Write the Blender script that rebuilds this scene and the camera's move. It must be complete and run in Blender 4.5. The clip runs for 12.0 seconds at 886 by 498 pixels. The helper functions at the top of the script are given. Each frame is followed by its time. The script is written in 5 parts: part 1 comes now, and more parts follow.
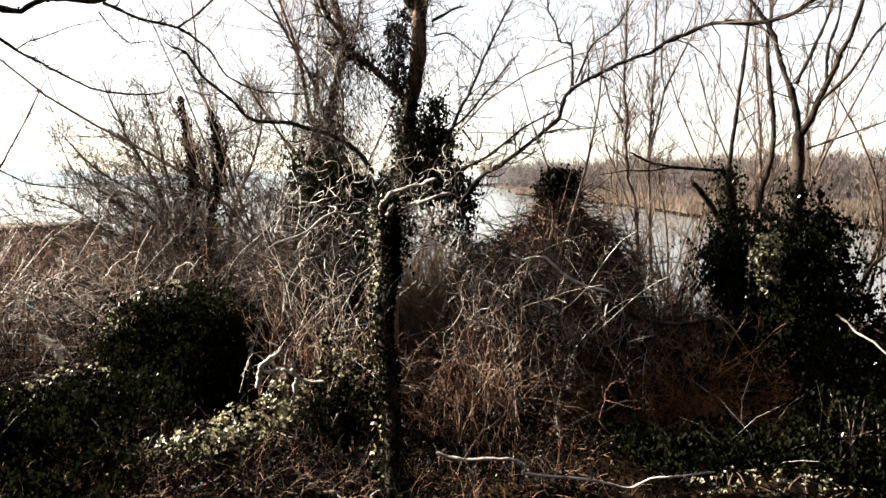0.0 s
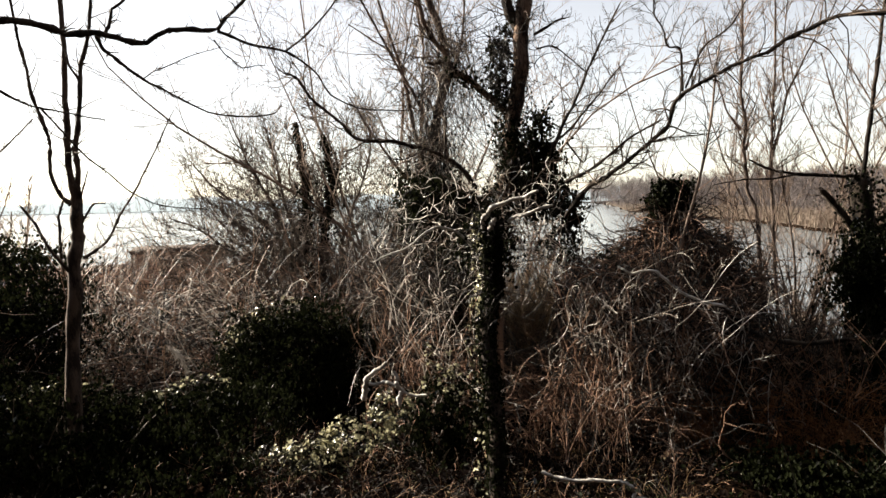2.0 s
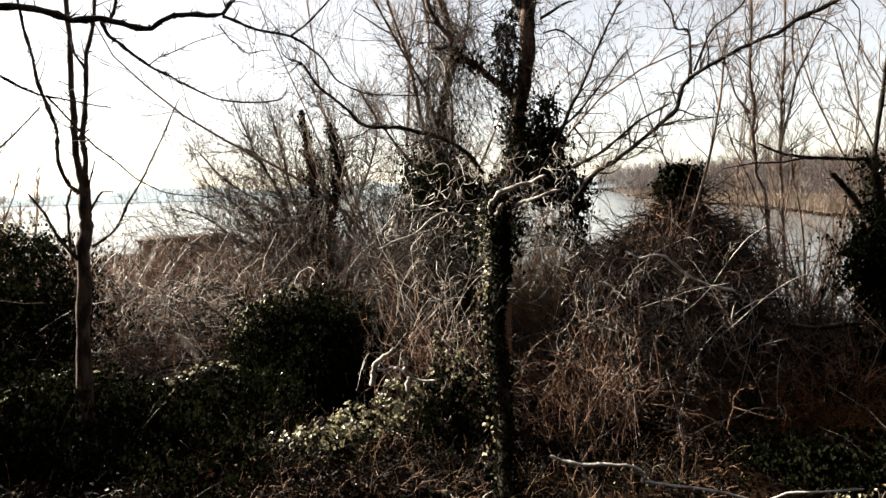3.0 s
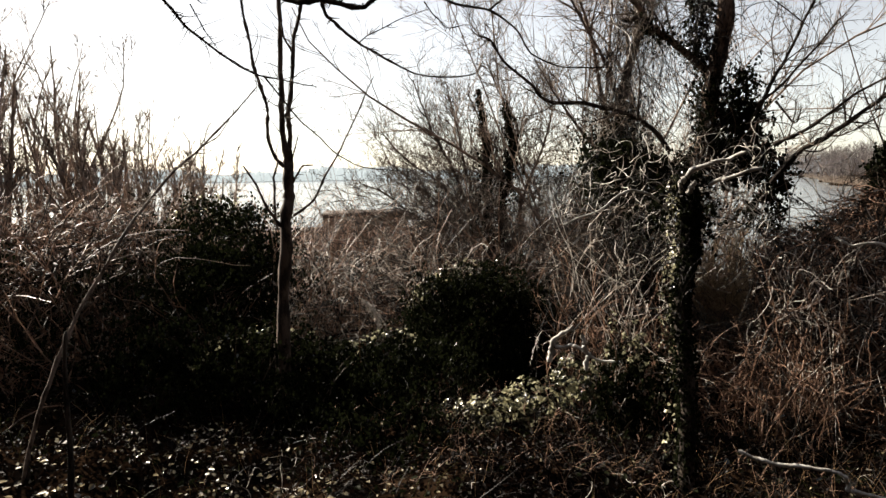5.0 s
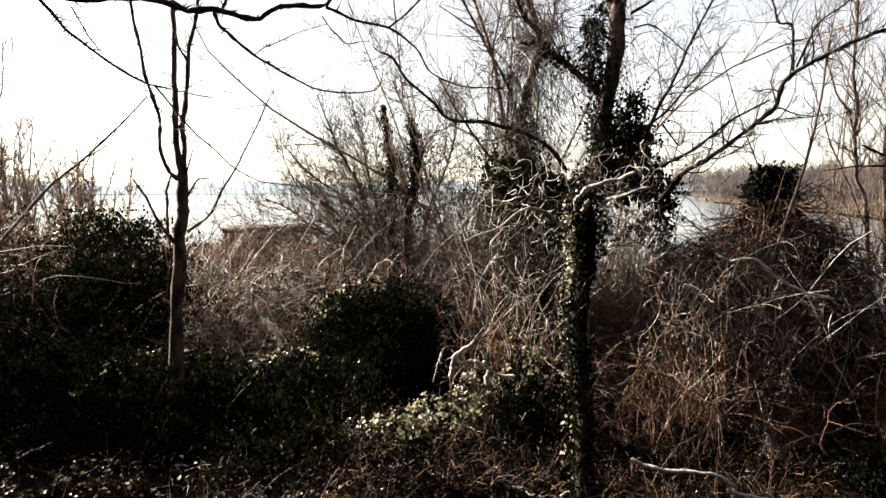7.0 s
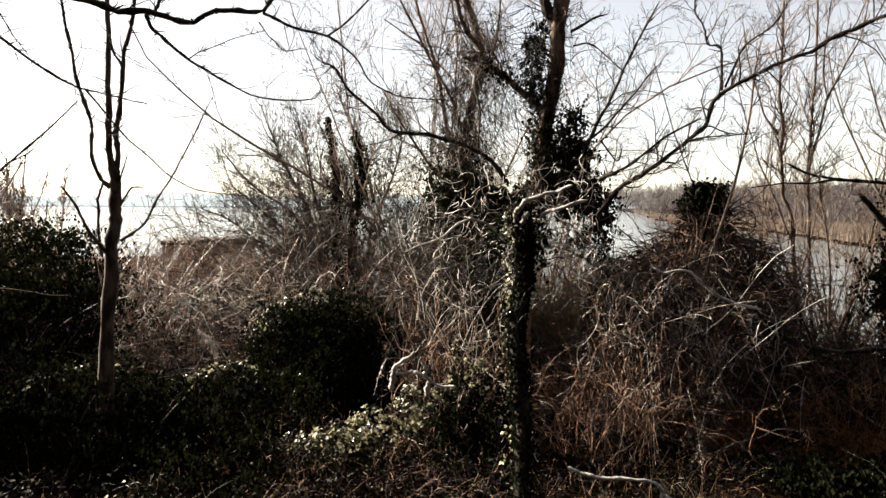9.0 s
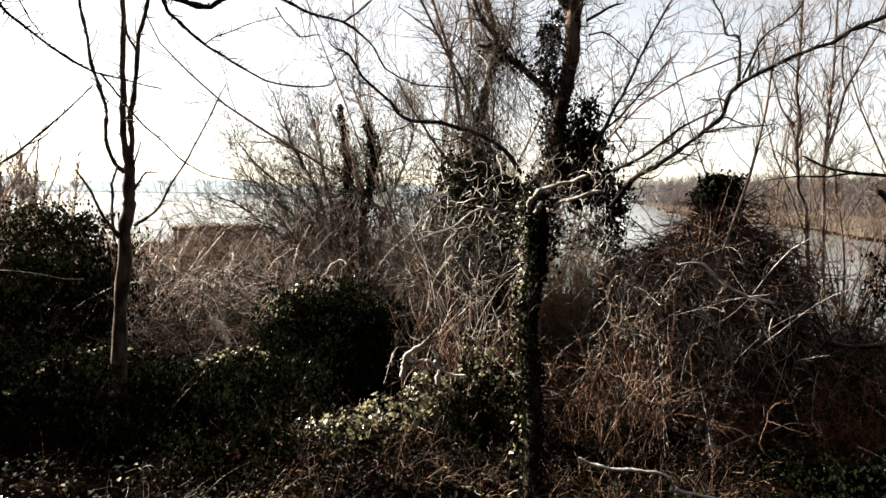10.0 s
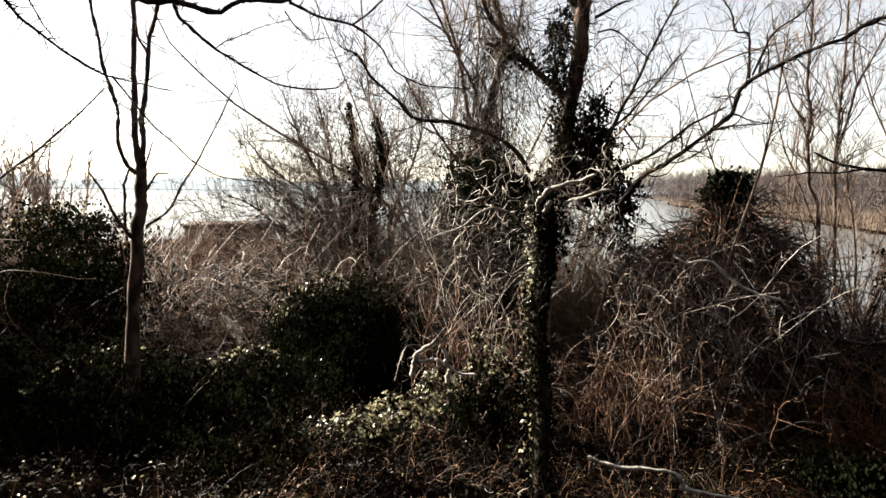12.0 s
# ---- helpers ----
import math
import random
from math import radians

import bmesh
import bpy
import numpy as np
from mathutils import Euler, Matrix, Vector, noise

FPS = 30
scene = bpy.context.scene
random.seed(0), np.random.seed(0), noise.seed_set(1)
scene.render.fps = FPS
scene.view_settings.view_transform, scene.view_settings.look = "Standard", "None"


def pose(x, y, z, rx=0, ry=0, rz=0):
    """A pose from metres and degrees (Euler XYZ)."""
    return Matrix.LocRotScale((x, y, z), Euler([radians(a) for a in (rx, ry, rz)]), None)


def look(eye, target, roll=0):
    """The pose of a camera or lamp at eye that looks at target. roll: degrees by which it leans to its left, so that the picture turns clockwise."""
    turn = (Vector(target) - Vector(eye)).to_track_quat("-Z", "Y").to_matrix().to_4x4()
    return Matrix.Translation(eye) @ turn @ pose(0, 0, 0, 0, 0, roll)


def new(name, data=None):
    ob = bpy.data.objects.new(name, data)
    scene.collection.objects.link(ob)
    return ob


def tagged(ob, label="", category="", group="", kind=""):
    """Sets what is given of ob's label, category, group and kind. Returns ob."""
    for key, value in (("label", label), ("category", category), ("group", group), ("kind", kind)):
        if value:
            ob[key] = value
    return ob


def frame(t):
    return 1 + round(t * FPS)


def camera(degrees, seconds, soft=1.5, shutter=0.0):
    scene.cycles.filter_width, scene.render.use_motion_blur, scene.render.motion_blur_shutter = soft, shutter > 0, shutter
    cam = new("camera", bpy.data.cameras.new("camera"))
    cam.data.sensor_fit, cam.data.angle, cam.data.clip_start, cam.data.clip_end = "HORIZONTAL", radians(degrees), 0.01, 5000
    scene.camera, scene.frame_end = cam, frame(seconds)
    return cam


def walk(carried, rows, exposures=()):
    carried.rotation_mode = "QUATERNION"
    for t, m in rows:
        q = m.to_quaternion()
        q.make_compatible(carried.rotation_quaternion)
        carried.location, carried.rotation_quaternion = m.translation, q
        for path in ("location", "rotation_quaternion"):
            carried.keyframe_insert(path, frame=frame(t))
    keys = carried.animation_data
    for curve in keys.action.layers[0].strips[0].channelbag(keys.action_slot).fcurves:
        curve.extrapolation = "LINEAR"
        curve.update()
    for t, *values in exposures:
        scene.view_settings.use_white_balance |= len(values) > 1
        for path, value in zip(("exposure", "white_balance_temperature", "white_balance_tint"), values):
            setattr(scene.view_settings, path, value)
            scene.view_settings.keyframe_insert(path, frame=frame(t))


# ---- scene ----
cam = camera(67.33, 12.0, soft=1.5)
walk(cam, [
    (0.0, pose(0.002, 0.000, 1.654, 84.15, -0.16, -0.00)),
    (0.5, pose(0.038, 0.023, 1.609, 85.17, 0.80, 3.20)),
    (1.0, pose(0.041, 0.023, 1.612, 85.60, 0.78, 5.31)),
    (1.5, pose(0.028, 0.022, 1.613, 86.82, 1.33, 8.47)),
    (2.0, pose(0.039, 0.031, 1.615, 85.95, 1.23, 9.28)),
    (2.5, pose(0.046, 0.033, 1.612, 85.69, 1.80, 9.61)),
    (2.7, pose(0.044, 0.035, 1.608, 85.36, 1.74, 9.66)),
    (4.3, pose(-0.053, 0.018, 1.579, 83.88, 0.69, 16.85)),
    (4.5, pose(-0.067, 0.007, 1.577, 84.23, 0.54, 19.84)),
    (5.0, pose(-0.078, -0.009, 1.567, 83.69, 0.87, 23.76)),
    (5.5, pose(-0.062, 0.008, 1.571, 83.53, 0.89, 20.58)),
    (6.0, pose(-0.061, 0.020, 1.571, 83.36, 0.35, 18.01)),
    (6.5, pose(-0.051, 0.016, 1.577, 84.17, 0.87, 16.55)),
    (6.7, pose(-0.054, 0.014, 1.576, 84.72, 0.62, 16.31)),
    (8.3, pose(0.008, 0.021, 1.552, 85.21, -0.67, 12.40)),
    (8.5, pose(0.008, 0.020, 1.547, 85.57, -0.37, 11.59)),
    (9.0, pose(-0.007, 0.021, 1.550, 86.21, -0.43, 11.45)),
    (9.5, pose(-0.022, 0.016, 1.551, 86.37, -0.57, 11.97)),
    (10.0, pose(-0.029, 0.024, 1.546, 85.29, -1.13, 12.27)),
    (10.5, pose(-0.039, 0.005, 1.573, 85.59, -1.13, 12.27)),
    (11.0, pose(-0.034, 0.000, 1.567, 85.97, -1.11, 11.98)),
    (11.5, pose(-0.019, 0.010, 1.570, 85.28, -0.51, 12.06)),
    (12.0, pose(-0.027, 0.009, 1.571, 84.89, -0.80, 13.03)),
], [(0.0, 2.29, 7700, 11), (1.0, 2.13, 7700, 11), (1.5, 1.86, 7700, 11), (2.5, 1.81, 7700, 11), (4.5, 1.98, 7650, 11), (5.0, 1.48, 7600, 11), (5.5, 1.49, 7600, 11), (6.0, 1.66, 7600, 11), (6.5, 2.08, 7650, 11), (8.5, 1.84, 7700, 11), (9.5, 1.91, 7700, 11), (12.0, 1.91, 7700, 11)])

# ---- world, sun ----
SUN_AZ, SUN_EL = radians(-72), radians(28)
world = bpy.data.worlds.new("world")
scene.world = world
world.use_nodes = True
wn = world.node_tree
sky = wn.nodes.new("ShaderNodeTexSky")
sky.sky_type = "NISHITA"
sky.sun_disc = False
sky.sun_elevation, sky.sun_rotation = SUN_EL, SUN_AZ
sky.air_density, sky.dust_density, sky.ozone_density = 0.9, 0.8, 1.5
sky.altitude = 1000
bg = wn.nodes["Background"]
bg.inputs["Strength"].default_value = 0.07
# thin winter haze pales the sky
pale = wn.nodes.new("ShaderNodeHueSaturation")
pale.inputs["Saturation"].default_value = 0.5
wn.links.new(sky.outputs[0], pale.inputs["Color"])
wn.links.new(pale.outputs[0], bg.inputs[0])
sun_data = bpy.data.lights.new("sun", "SUN")
sun_data.energy, sun_data.angle, sun_data.color = 5.0, radians(0.5), (1.0, 0.97, 0.93)
sun = new("sun", sun_data)
sun_dir = Vector((math.sin(SUN_AZ) * math.cos(SUN_EL), math.cos(SUN_AZ) * math.cos(SUN_EL), math.sin(SUN_EL)))
sun.matrix_world = look(sun_dir * 60, (0, 0, 0))


# ---- materials ----
def material(name, dark, light, rough=0.8, scale=8.0, bump=0.3, island=0.35, translucent=0.0, stretch=(1, 1, 1), gloss=0.15, lean=0.2, waxy=0.0):
    """Two-tone surface with coarse and fine variation, differing from piece to piece."""
    m = bpy.data.materials.new(name)
    m.use_nodes = True
    n, l = m.node_tree.nodes, m.node_tree.links
    bsdf = n["Principled BSDF"]
    tex = n.new("ShaderNodeTexCoord")
    mapping = n.new("ShaderNodeMapping")
    mapping.inputs["Scale"].default_value = stretch
    l.new(tex.outputs["Object"], mapping.inputs["Vector"])
    coarse, fine = n.new("ShaderNodeTexNoise"), n.new("ShaderNodeTexNoise")
    for node, sc in ((coarse, scale), (fine, scale * 9)):
        node.inputs["Scale"].default_value = sc
        node.inputs["Detail"].default_value = 4
        l.new(mapping.outputs[0], node.inputs["Vector"])
    geo = n.new("ShaderNodeNewGeometry")
    add1, add2 = n.new("ShaderNodeMath"), n.new("ShaderNodeMath")
    add1.operation, add2.operation = "MULTIPLY_ADD", "MULTIPLY_ADD"
    l.new(geo.outputs["Random Per Island"], add1.inputs[0])
    add1.inputs[1].default_value = island
    l.new(coarse.outputs[0], add1.inputs[2])
    l.new(fine.outputs[0], add2.inputs[0])
    add2.inputs[1].default_value = 0.5
    l.new(add1.outputs[0], add2.inputs[2])
    ramp = n.new("ShaderNodeValToRGB")
    ramp.color_ramp.elements[0].position = 0.68 + island * lean
    ramp.color_ramp.elements[1].position = 0.80 + island
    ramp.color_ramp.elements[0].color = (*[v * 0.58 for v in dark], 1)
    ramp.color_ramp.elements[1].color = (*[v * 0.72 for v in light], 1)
    l.new(add2.outputs[0], ramp.inputs[0])
    l.new(ramp.outputs[0], bsdf.inputs["Base Color"])
    bsdf.inputs["Roughness"].default_value = rough
    bsdf.inputs["Specular IOR Level"].default_value = gloss
    if waxy:
        # some of the leaves have a polished face
        pick = n.new("ShaderNodeMath")
        pick.operation = "GREATER_THAN"
        l.new(geo.outputs["Random Per Island"], pick.inputs[0])
        pick.inputs[1].default_value = 1 - waxy
        for socket, plain, polished in (("Specular IOR Level", gloss, 1.0), ("Roughness", rough, 0.22)):
            blend = n.new("ShaderNodeMath")
            blend.operation = "MULTIPLY_ADD"
            l.new(pick.outputs[0], blend.inputs[0])
            blend.inputs[1].default_value, blend.inputs[2].default_value = polished - plain, plain
            l.new(blend.outputs[0], bsdf.inputs[socket])
    if bump:
        b = n.new("ShaderNodeBump")
        b.inputs["Strength"].default_value = bump
        b.inputs["Distance"].default_value = 0.01
        l.new(fine.outputs[0], b.inputs["Height"])
        l.new(b.outputs[0], bsdf.inputs["Normal"])
    if translucent:
        t = n.new("ShaderNodeBsdfTranslucent")
        l.new(ramp.outputs[0], t.inputs[0])
        mix = n.new("ShaderNodeMixShader")
        mix.inputs[0].default_value = translucent
        l.new(bsdf.outputs[0], mix.inputs[1])
        l.new(t.outputs[0], mix.inputs[2])
        l.new(mix.outputs[0], n["Material Output"].inputs[0])
    return m


TRUNK_BARK = material("furrowed_brown_bark", (0.04, 0.028, 0.022), (0.36, 0.25, 0.19), 0.85, 12, 0.9, 0.1, stretch=(1, 1, 0.3))
BARK = material("bark", (0.014, 0.011, 0.009), (0.085, 0.066, 0.052), 0.85, 12, 0.7, 0.1, stretch=(1, 1, 0.3))
SAPLING_BARK = material("sapling_bark", (0.045, 0.033, 0.027), (0.17, 0.125, 0.10), 0.75, 20, 0.4, 0.15, stretch=(1, 1, 0.3))
YOUNG_BARK = material("young_bark", (0.07, 0.05, 0.042), (0.31, 0.235, 0.195), 0.7, 20, 0.4, 0.15, stretch=(1, 1, 0.3))
TWIG = material("twig_bark", (0.025, 0.019, 0.016), (0.16, 0.122, 0.097), 0.65, 5, 0.0, 0.5)
PALE_TWIG = material("pale_willow_twig", (0.07, 0.05, 0.042), (0.40, 0.30, 0.24), 0.6, 5, 0.0, 0.5)
CANE = material("dry_bramble_cane", (0.012, 0.009, 0.008), (0.74, 0.63, 0.53), 0.5, 4, 0.0, 0.7, lean=0.6)
PALE_CANE = material("bleached_cane", (0.34, 0.28, 0.23), (1.0, 0.92, 0.83), 0.5, 4, 0.0, 0.5)
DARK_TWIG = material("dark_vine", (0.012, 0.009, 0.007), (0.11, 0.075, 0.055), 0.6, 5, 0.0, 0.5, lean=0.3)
RED_CANE = material("reddish_bramble_cane", (0.010, 0.006, 0.005), (0.36, 0.215, 0.15), 0.5, 4, 0.0, 0.6, lean=0.42)
DEAD_WOOD = material("bleached_dead_wood", (0.42, 0.385, 0.34), (0.88, 0.85, 0.79), 0.7, 14, 0.4, 0.2)
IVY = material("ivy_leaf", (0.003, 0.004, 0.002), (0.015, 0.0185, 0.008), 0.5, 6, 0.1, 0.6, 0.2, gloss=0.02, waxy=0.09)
# paler copy of the ivy leaf, with sunlight painted into its colour
LIT_IVY = material("ivy_leaf_lit_copy", (0.014, 0.016, 0.006), (0.60, 0.57, 0.37), 0.3, 6, 0.1, 0.36, 0.3, gloss=0.5, lean=0.6)
LITTER = material("fallen_leaf", (0.009, 0.005, 0.0035), (0.40, 0.21, 0.09), 0.5, 6, 0.2, 0.7, 0.25, lean=0.77, gloss=0.03)
STRAW = material("dead_grass", (0.02, 0.013, 0.009), (0.48, 0.31, 0.18), 0.6, 6, 0.0, 0.6, 0.25, lean=0.4)
TAN_GRASS = material("tan_grass", (0.22, 0.155, 0.10), (0.62, 0.47, 0.31), 0.6, 6, 0.0, 0.5, 0.3)
GRASS = material("winter_grass", (0.01, 0.013, 0.005), (0.10, 0.105, 0.035), 0.5, 6, 0.0, 0.6, 0.25)
BRACKEN = material("dead_bracken", (0.11, 0.048, 0.022), (0.50, 0.235, 0.11), 0.8, 6, 0.0, 0.5, 0.25)
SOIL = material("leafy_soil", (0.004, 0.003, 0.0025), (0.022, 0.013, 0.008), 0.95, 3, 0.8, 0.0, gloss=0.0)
REED = material("dry_reed", (0.22, 0.175, 0.14), (0.43, 0.35, 0.285), 0.8, 0.6, 0.0, 0.5)
FAR_WOOD = material("far_bare_wood", (0.14, 0.12, 0.118), (0.30, 0.26, 0.25), 0.9, 0.3, 0.0, 0.4)
# haze over the ridge is painted in: grey-blue colour and a faint glow
FAR_HILL = material("woodland_with_painted_haze", (0.16, 0.17, 0.18), (0.30, 0.31, 0.32), 1.0, 0.02, 0.0, 0.3)
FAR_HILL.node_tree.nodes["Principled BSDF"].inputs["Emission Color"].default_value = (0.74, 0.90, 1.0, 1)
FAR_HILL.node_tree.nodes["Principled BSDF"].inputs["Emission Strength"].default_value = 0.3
WEATHERED = material("weathered_board", (0.12, 0.085, 0.065), (0.34, 0.245, 0.19), 0.8, 6, 0.3, 0.3)
SHED = material("tarred_roof_board", (0.05, 0.038, 0.03), (0.13, 0.095, 0.075), 0.8, 6, 0.3, 0.3)


def water_material():
    m = bpy.data.materials.new("lake_water")
    m.use_nodes = True
    n, l = m.node_tree.nodes, m.node_tree.links
    bsdf = n["Principled BSDF"]
    bsdf.inputs["Base Color"].default_value = (0.16, 0.18, 0.19, 1)
    bsdf.inputs["Roughness"].default_value = 0.15
    bsdf.inputs["IOR"].default_value = 1.33
    tex = n.new("ShaderNodeTexCoord")
    waves = n.new("ShaderNodeTexNoise")
    waves.inputs["Scale"].default_value = 1.6
    waves.inputs["Detail"].default_value = 5
    l.new(tex.outputs["Object"], waves.inputs["Vector"])
    b = n.new("ShaderNodeBump")
    b.inputs["Strength"].default_value = 0.35
    b.inputs["Distance"].default_value = 0.08
    l.new(waves.outputs[0], b.inputs["Height"])
    l.new(b.outputs[0], bsdf.inputs["Normal"])
    return m


WATER = water_material()
rng = np.random.default_rng(7)


# ---- mesh helpers ----
def quad_mesh(name, verts, quads):
    me = bpy.data.meshes.new(name)
    verts = np.ascontiguousarray(verts, dtype=np.float32)
    quads = np.ascontiguousarray(quads, dtype=np.int32)
    me.vertices.add(len(verts))
    me.vertices.foreach_set("co", verts.ravel())
    me.loops.add(quads.size)
    me.loops.foreach_set("vertex_index", quads.ravel())
    me.polygons.add(len(quads))
    me.polygons.foreach_set("loop_start", np.arange(0, quads.size, 4, dtype=np.int32))
    me.polygons.foreach_set("use_smooth", np.ones(len(quads), dtype=bool))
    me.update(calc_edges=True)
    return me


def unit(v):
    return v / np.maximum(np.linalg.norm(v, axis=-1, keepdims=True), 1e-9)


def tube_data(P, R, sides=3):
    """Vertices and quads of tapering tubes round the paths P (n, k, 3) with radii R (n, k)."""
    n, k, _ = P.shape
    tan = unit(np.gradient(P, axis=1))
    ref = np.where(np.abs(tan[:, :1, 2:3]) > 0.8, np.array([[[1.0, 0, 0]]]), np.array([[[0, 0, 1.0]]]))
    a = unit(np.cross(tan, np.broadcast_to(ref, tan.shape)))
    b = np.cross(tan, a)
    ang = np.arange(sides) * 2 * np.pi / sides
    ring = a[:, :, None] * np.cos(ang)[None, None, :, None] + b[:, :, None] * np.sin(ang)[None, None, :, None]
    V = (P[:, :, None] + ring * R[:, :, None, None]).reshape(-1, 3)
    i, j, s = np.meshgrid(np.arange(n), np.arange(k - 1), np.arange(sides), indexing="ij")
    base = i * k * sides + j * sides
    s2 = (s + 1) % sides
    Q = np.stack([base + s, base + s2, base + sides + s2, base + sides + s], -1).reshape(-1, 4)
    return V, Q


def joined(*sets):
    V, Q, off = [], [], 0
    for v, q in sets:
        V.append(v)
        Q.append(q + off)
        off += len(v)
    return np.concatenate(V), np.concatenate(Q)


def part(name, data, mat, parent=None, label=""):
    """One mesh object from (vertices, quads) in world metres, a part of parent where one is given."""
    V, Q = data
    me = quad_mesh(name, V, Q)
    me.materials.append(mat)
    ob = new(name, me)
    if parent is not None:
        ob.parent = parent
        ob.matrix_parent_inverse = Matrix.Translation(parent.location).inverted()
    return tagged(ob, label)


def root(name, place, label, category, group="", kind=""):
    ob = new(name)
    ob.location = place
    ob.empty_display_size = 0.1
    return tagged(ob, label, category, group, kind)


def smooth_path(points, per=5, wobble=0.0, kink=0.0):
    """A curve through the points (Catmull-Rom), with a little waviness."""
    p = np.array(points, float)
    q = np.vstack([2 * p[0] - p[1], p, 2 * p[-1] - p[-2]])
    out = []
    for i in range(1, len(q) - 2):
        for u in np.linspace(0, 1, per, endpoint=False):
            a, b, c, d = q[i - 1], q[i], q[i + 1], q[i + 2]
            out.append(0.5 * (2 * b + (c - a) * u + (2 * a - 5 * b + 4 * c - d) * u * u + (3 * b - a - 3 * c + d) * u ** 3))
    out.append(p[-1])
    out = np.array(out)
    if kink:
        knots = np.arange(0, len(out) + 4, 4)
        off = rng.normal(0, kink, (len(knots), 3))
        off[0] = 0
        at = np.arange(len(out))
        out = out + np.stack([np.interp(at, knots, off[:, j]) for j in range(3)], -1)
    if wobble:
        out[1:-1] += rng.normal(0, wobble, (len(out) - 2, 3))
    return out


def limb_data(points, r0, r1, sides=9, knobs=0.05):
    P = smooth_path(points, 6, min(0.002, r1 * 0.15), min(0.010, 0.006 + 0.25 * r1))
    u = np.linspace(0, 1, len(P))
    R = (r0 + (r1 - r0) * u) * (1 + rng.normal(0, knobs, len(P)) + (0.35 if r0 < 0.03 else 0.12) * (rng.uniform(0, 1, len(P)) < 0.14))
    R[-1] *= 0.55
    V, Q = tube_data(P[None], R[None], sides)
    V = V + rng.normal(0, r1 * 0.05, V.shape)
    cap = np.arange(len(V) - sides, len(V))
    V = np.vstack([V, P[-1] + unit(P[-1] - P[-2]) * R[-1] * 0.5])
    tip = np.array([[cap[s], cap[(s + 1) % sides], cap[(s + 2) % sides], len(V) - 1] for s in range(0, sides - 1, 2)])
    return (V, np.vstack([Q, tip])), P, R


def grow(P0, D, L, r0, k=6, wobble=0.25, up=0.15, taper=0.3):
    """Shoots from the starts P0 along D, wandering and turning up (or down)."""
    n = len(P0)
    P = np.zeros((n, k, 3))
    P[:, 0] = P0
    d = unit(np.asarray(D, float))
    bend = rng.normal(0, wobble * 0.6, (n, 3))
    step = (np.asarray(L, float) / (k - 1))[:, None]
    for i in range(1, k):
        bend = bend * 0.55 + rng.normal(0, wobble * 0.75, (n, 3))
        d = unit(d + bend + np.array([0, 0, up]))
        P[:, i] = P[:, i - 1] + d * step
    R = np.asarray(r0, float)[:, None] * np.linspace(1, taper, k)[None]
    return P, R


def offshoots(P, R, per, lo=0.2, hi=1.0, angle=0.8, length=0.4, thin=0.5, k=5, wobble=0.25, up=0.12, min_r=0.0008):
    """Side shoots of the shoots P."""
    n, kk, _ = P.shape
    idx = np.repeat(np.arange(n), per)
    u = rng.uniform(lo, hi, len(idx)) * (kk - 1)
    i = np.minimum(u.astype(int), kk - 2)
    f = (u - i)[:, None]
    start = P[idx, i] * (1 - f) + P[idx, i + 1] * f
    along = unit(P[idx, i + 1] - P[idx, i])
    side = unit(np.cross(along, rng.normal(0, 1, (len(idx), 3))))
    D = along * np.cos(angle) + side * np.sin(angle)
    full = np.linalg.norm(np.diff(P, axis=1), axis=2).sum(1)[idx]
    L = full * length * rng.uniform(0.5, 1.3, len(idx)) * (1.15 - u / (kk - 1) * 0.6)
    r = np.maximum(R[idx, i] * thin, min_r)
    return grow(start, D, L, r, k, wobble, up)


def resample(path, k=10):
    u = np.linspace(0, len(path) - 1, k)
    i = np.minimum(u.astype(int), len(path) - 2)
    f = (u - i)[:, None]
    return path[i] * (1 - f) + path[i + 1] * f


def leaf_data(C, N, size, aspect=0.75, fold=0.35, droop=None):
    """Folded leaves, each two quads, at centres C facing N."""
    n = len(C)
    size = np.broadcast_to(np.asarray(size, float), (n,))[:, None]
    N = unit(N)
    X = unit(np.cross(N, rng.normal(0, 1, (n, 3))))
    if droop is not None:
        X = unit(X * 0.6 + np.array([0, 0, -droop]))
        N = unit(N - X * (N * X).sum(1, keepdims=True))
    Y = np.cross(N, X)
    lift = N * size * fold * rng.uniform(0.2, 1.2, (n, 1))
    b, t = C - X * size * 0.5, C + X * size * 0.5
    w = size * aspect * 0.5
    l1, l2 = C - X * size * 0.2 + Y * w + lift, C + X * size * 0.2 + Y * w * 0.7 + lift * 0.7
    r1, r2 = C - X * size * 0.2 - Y * w + lift, C + X * size * 0.2 - Y * w * 0.7 + lift * 0.7
    V = np.stack([b, l1, l2, t, r2, r1], 1).reshape(-1, 3)
    o = np.arange(n)[:, None] * 6
    Q = np.concatenate([o + np.array([[0, 3, 2, 1]]), o + np.array([[0, 5, 4, 3]])])
    return V, Q


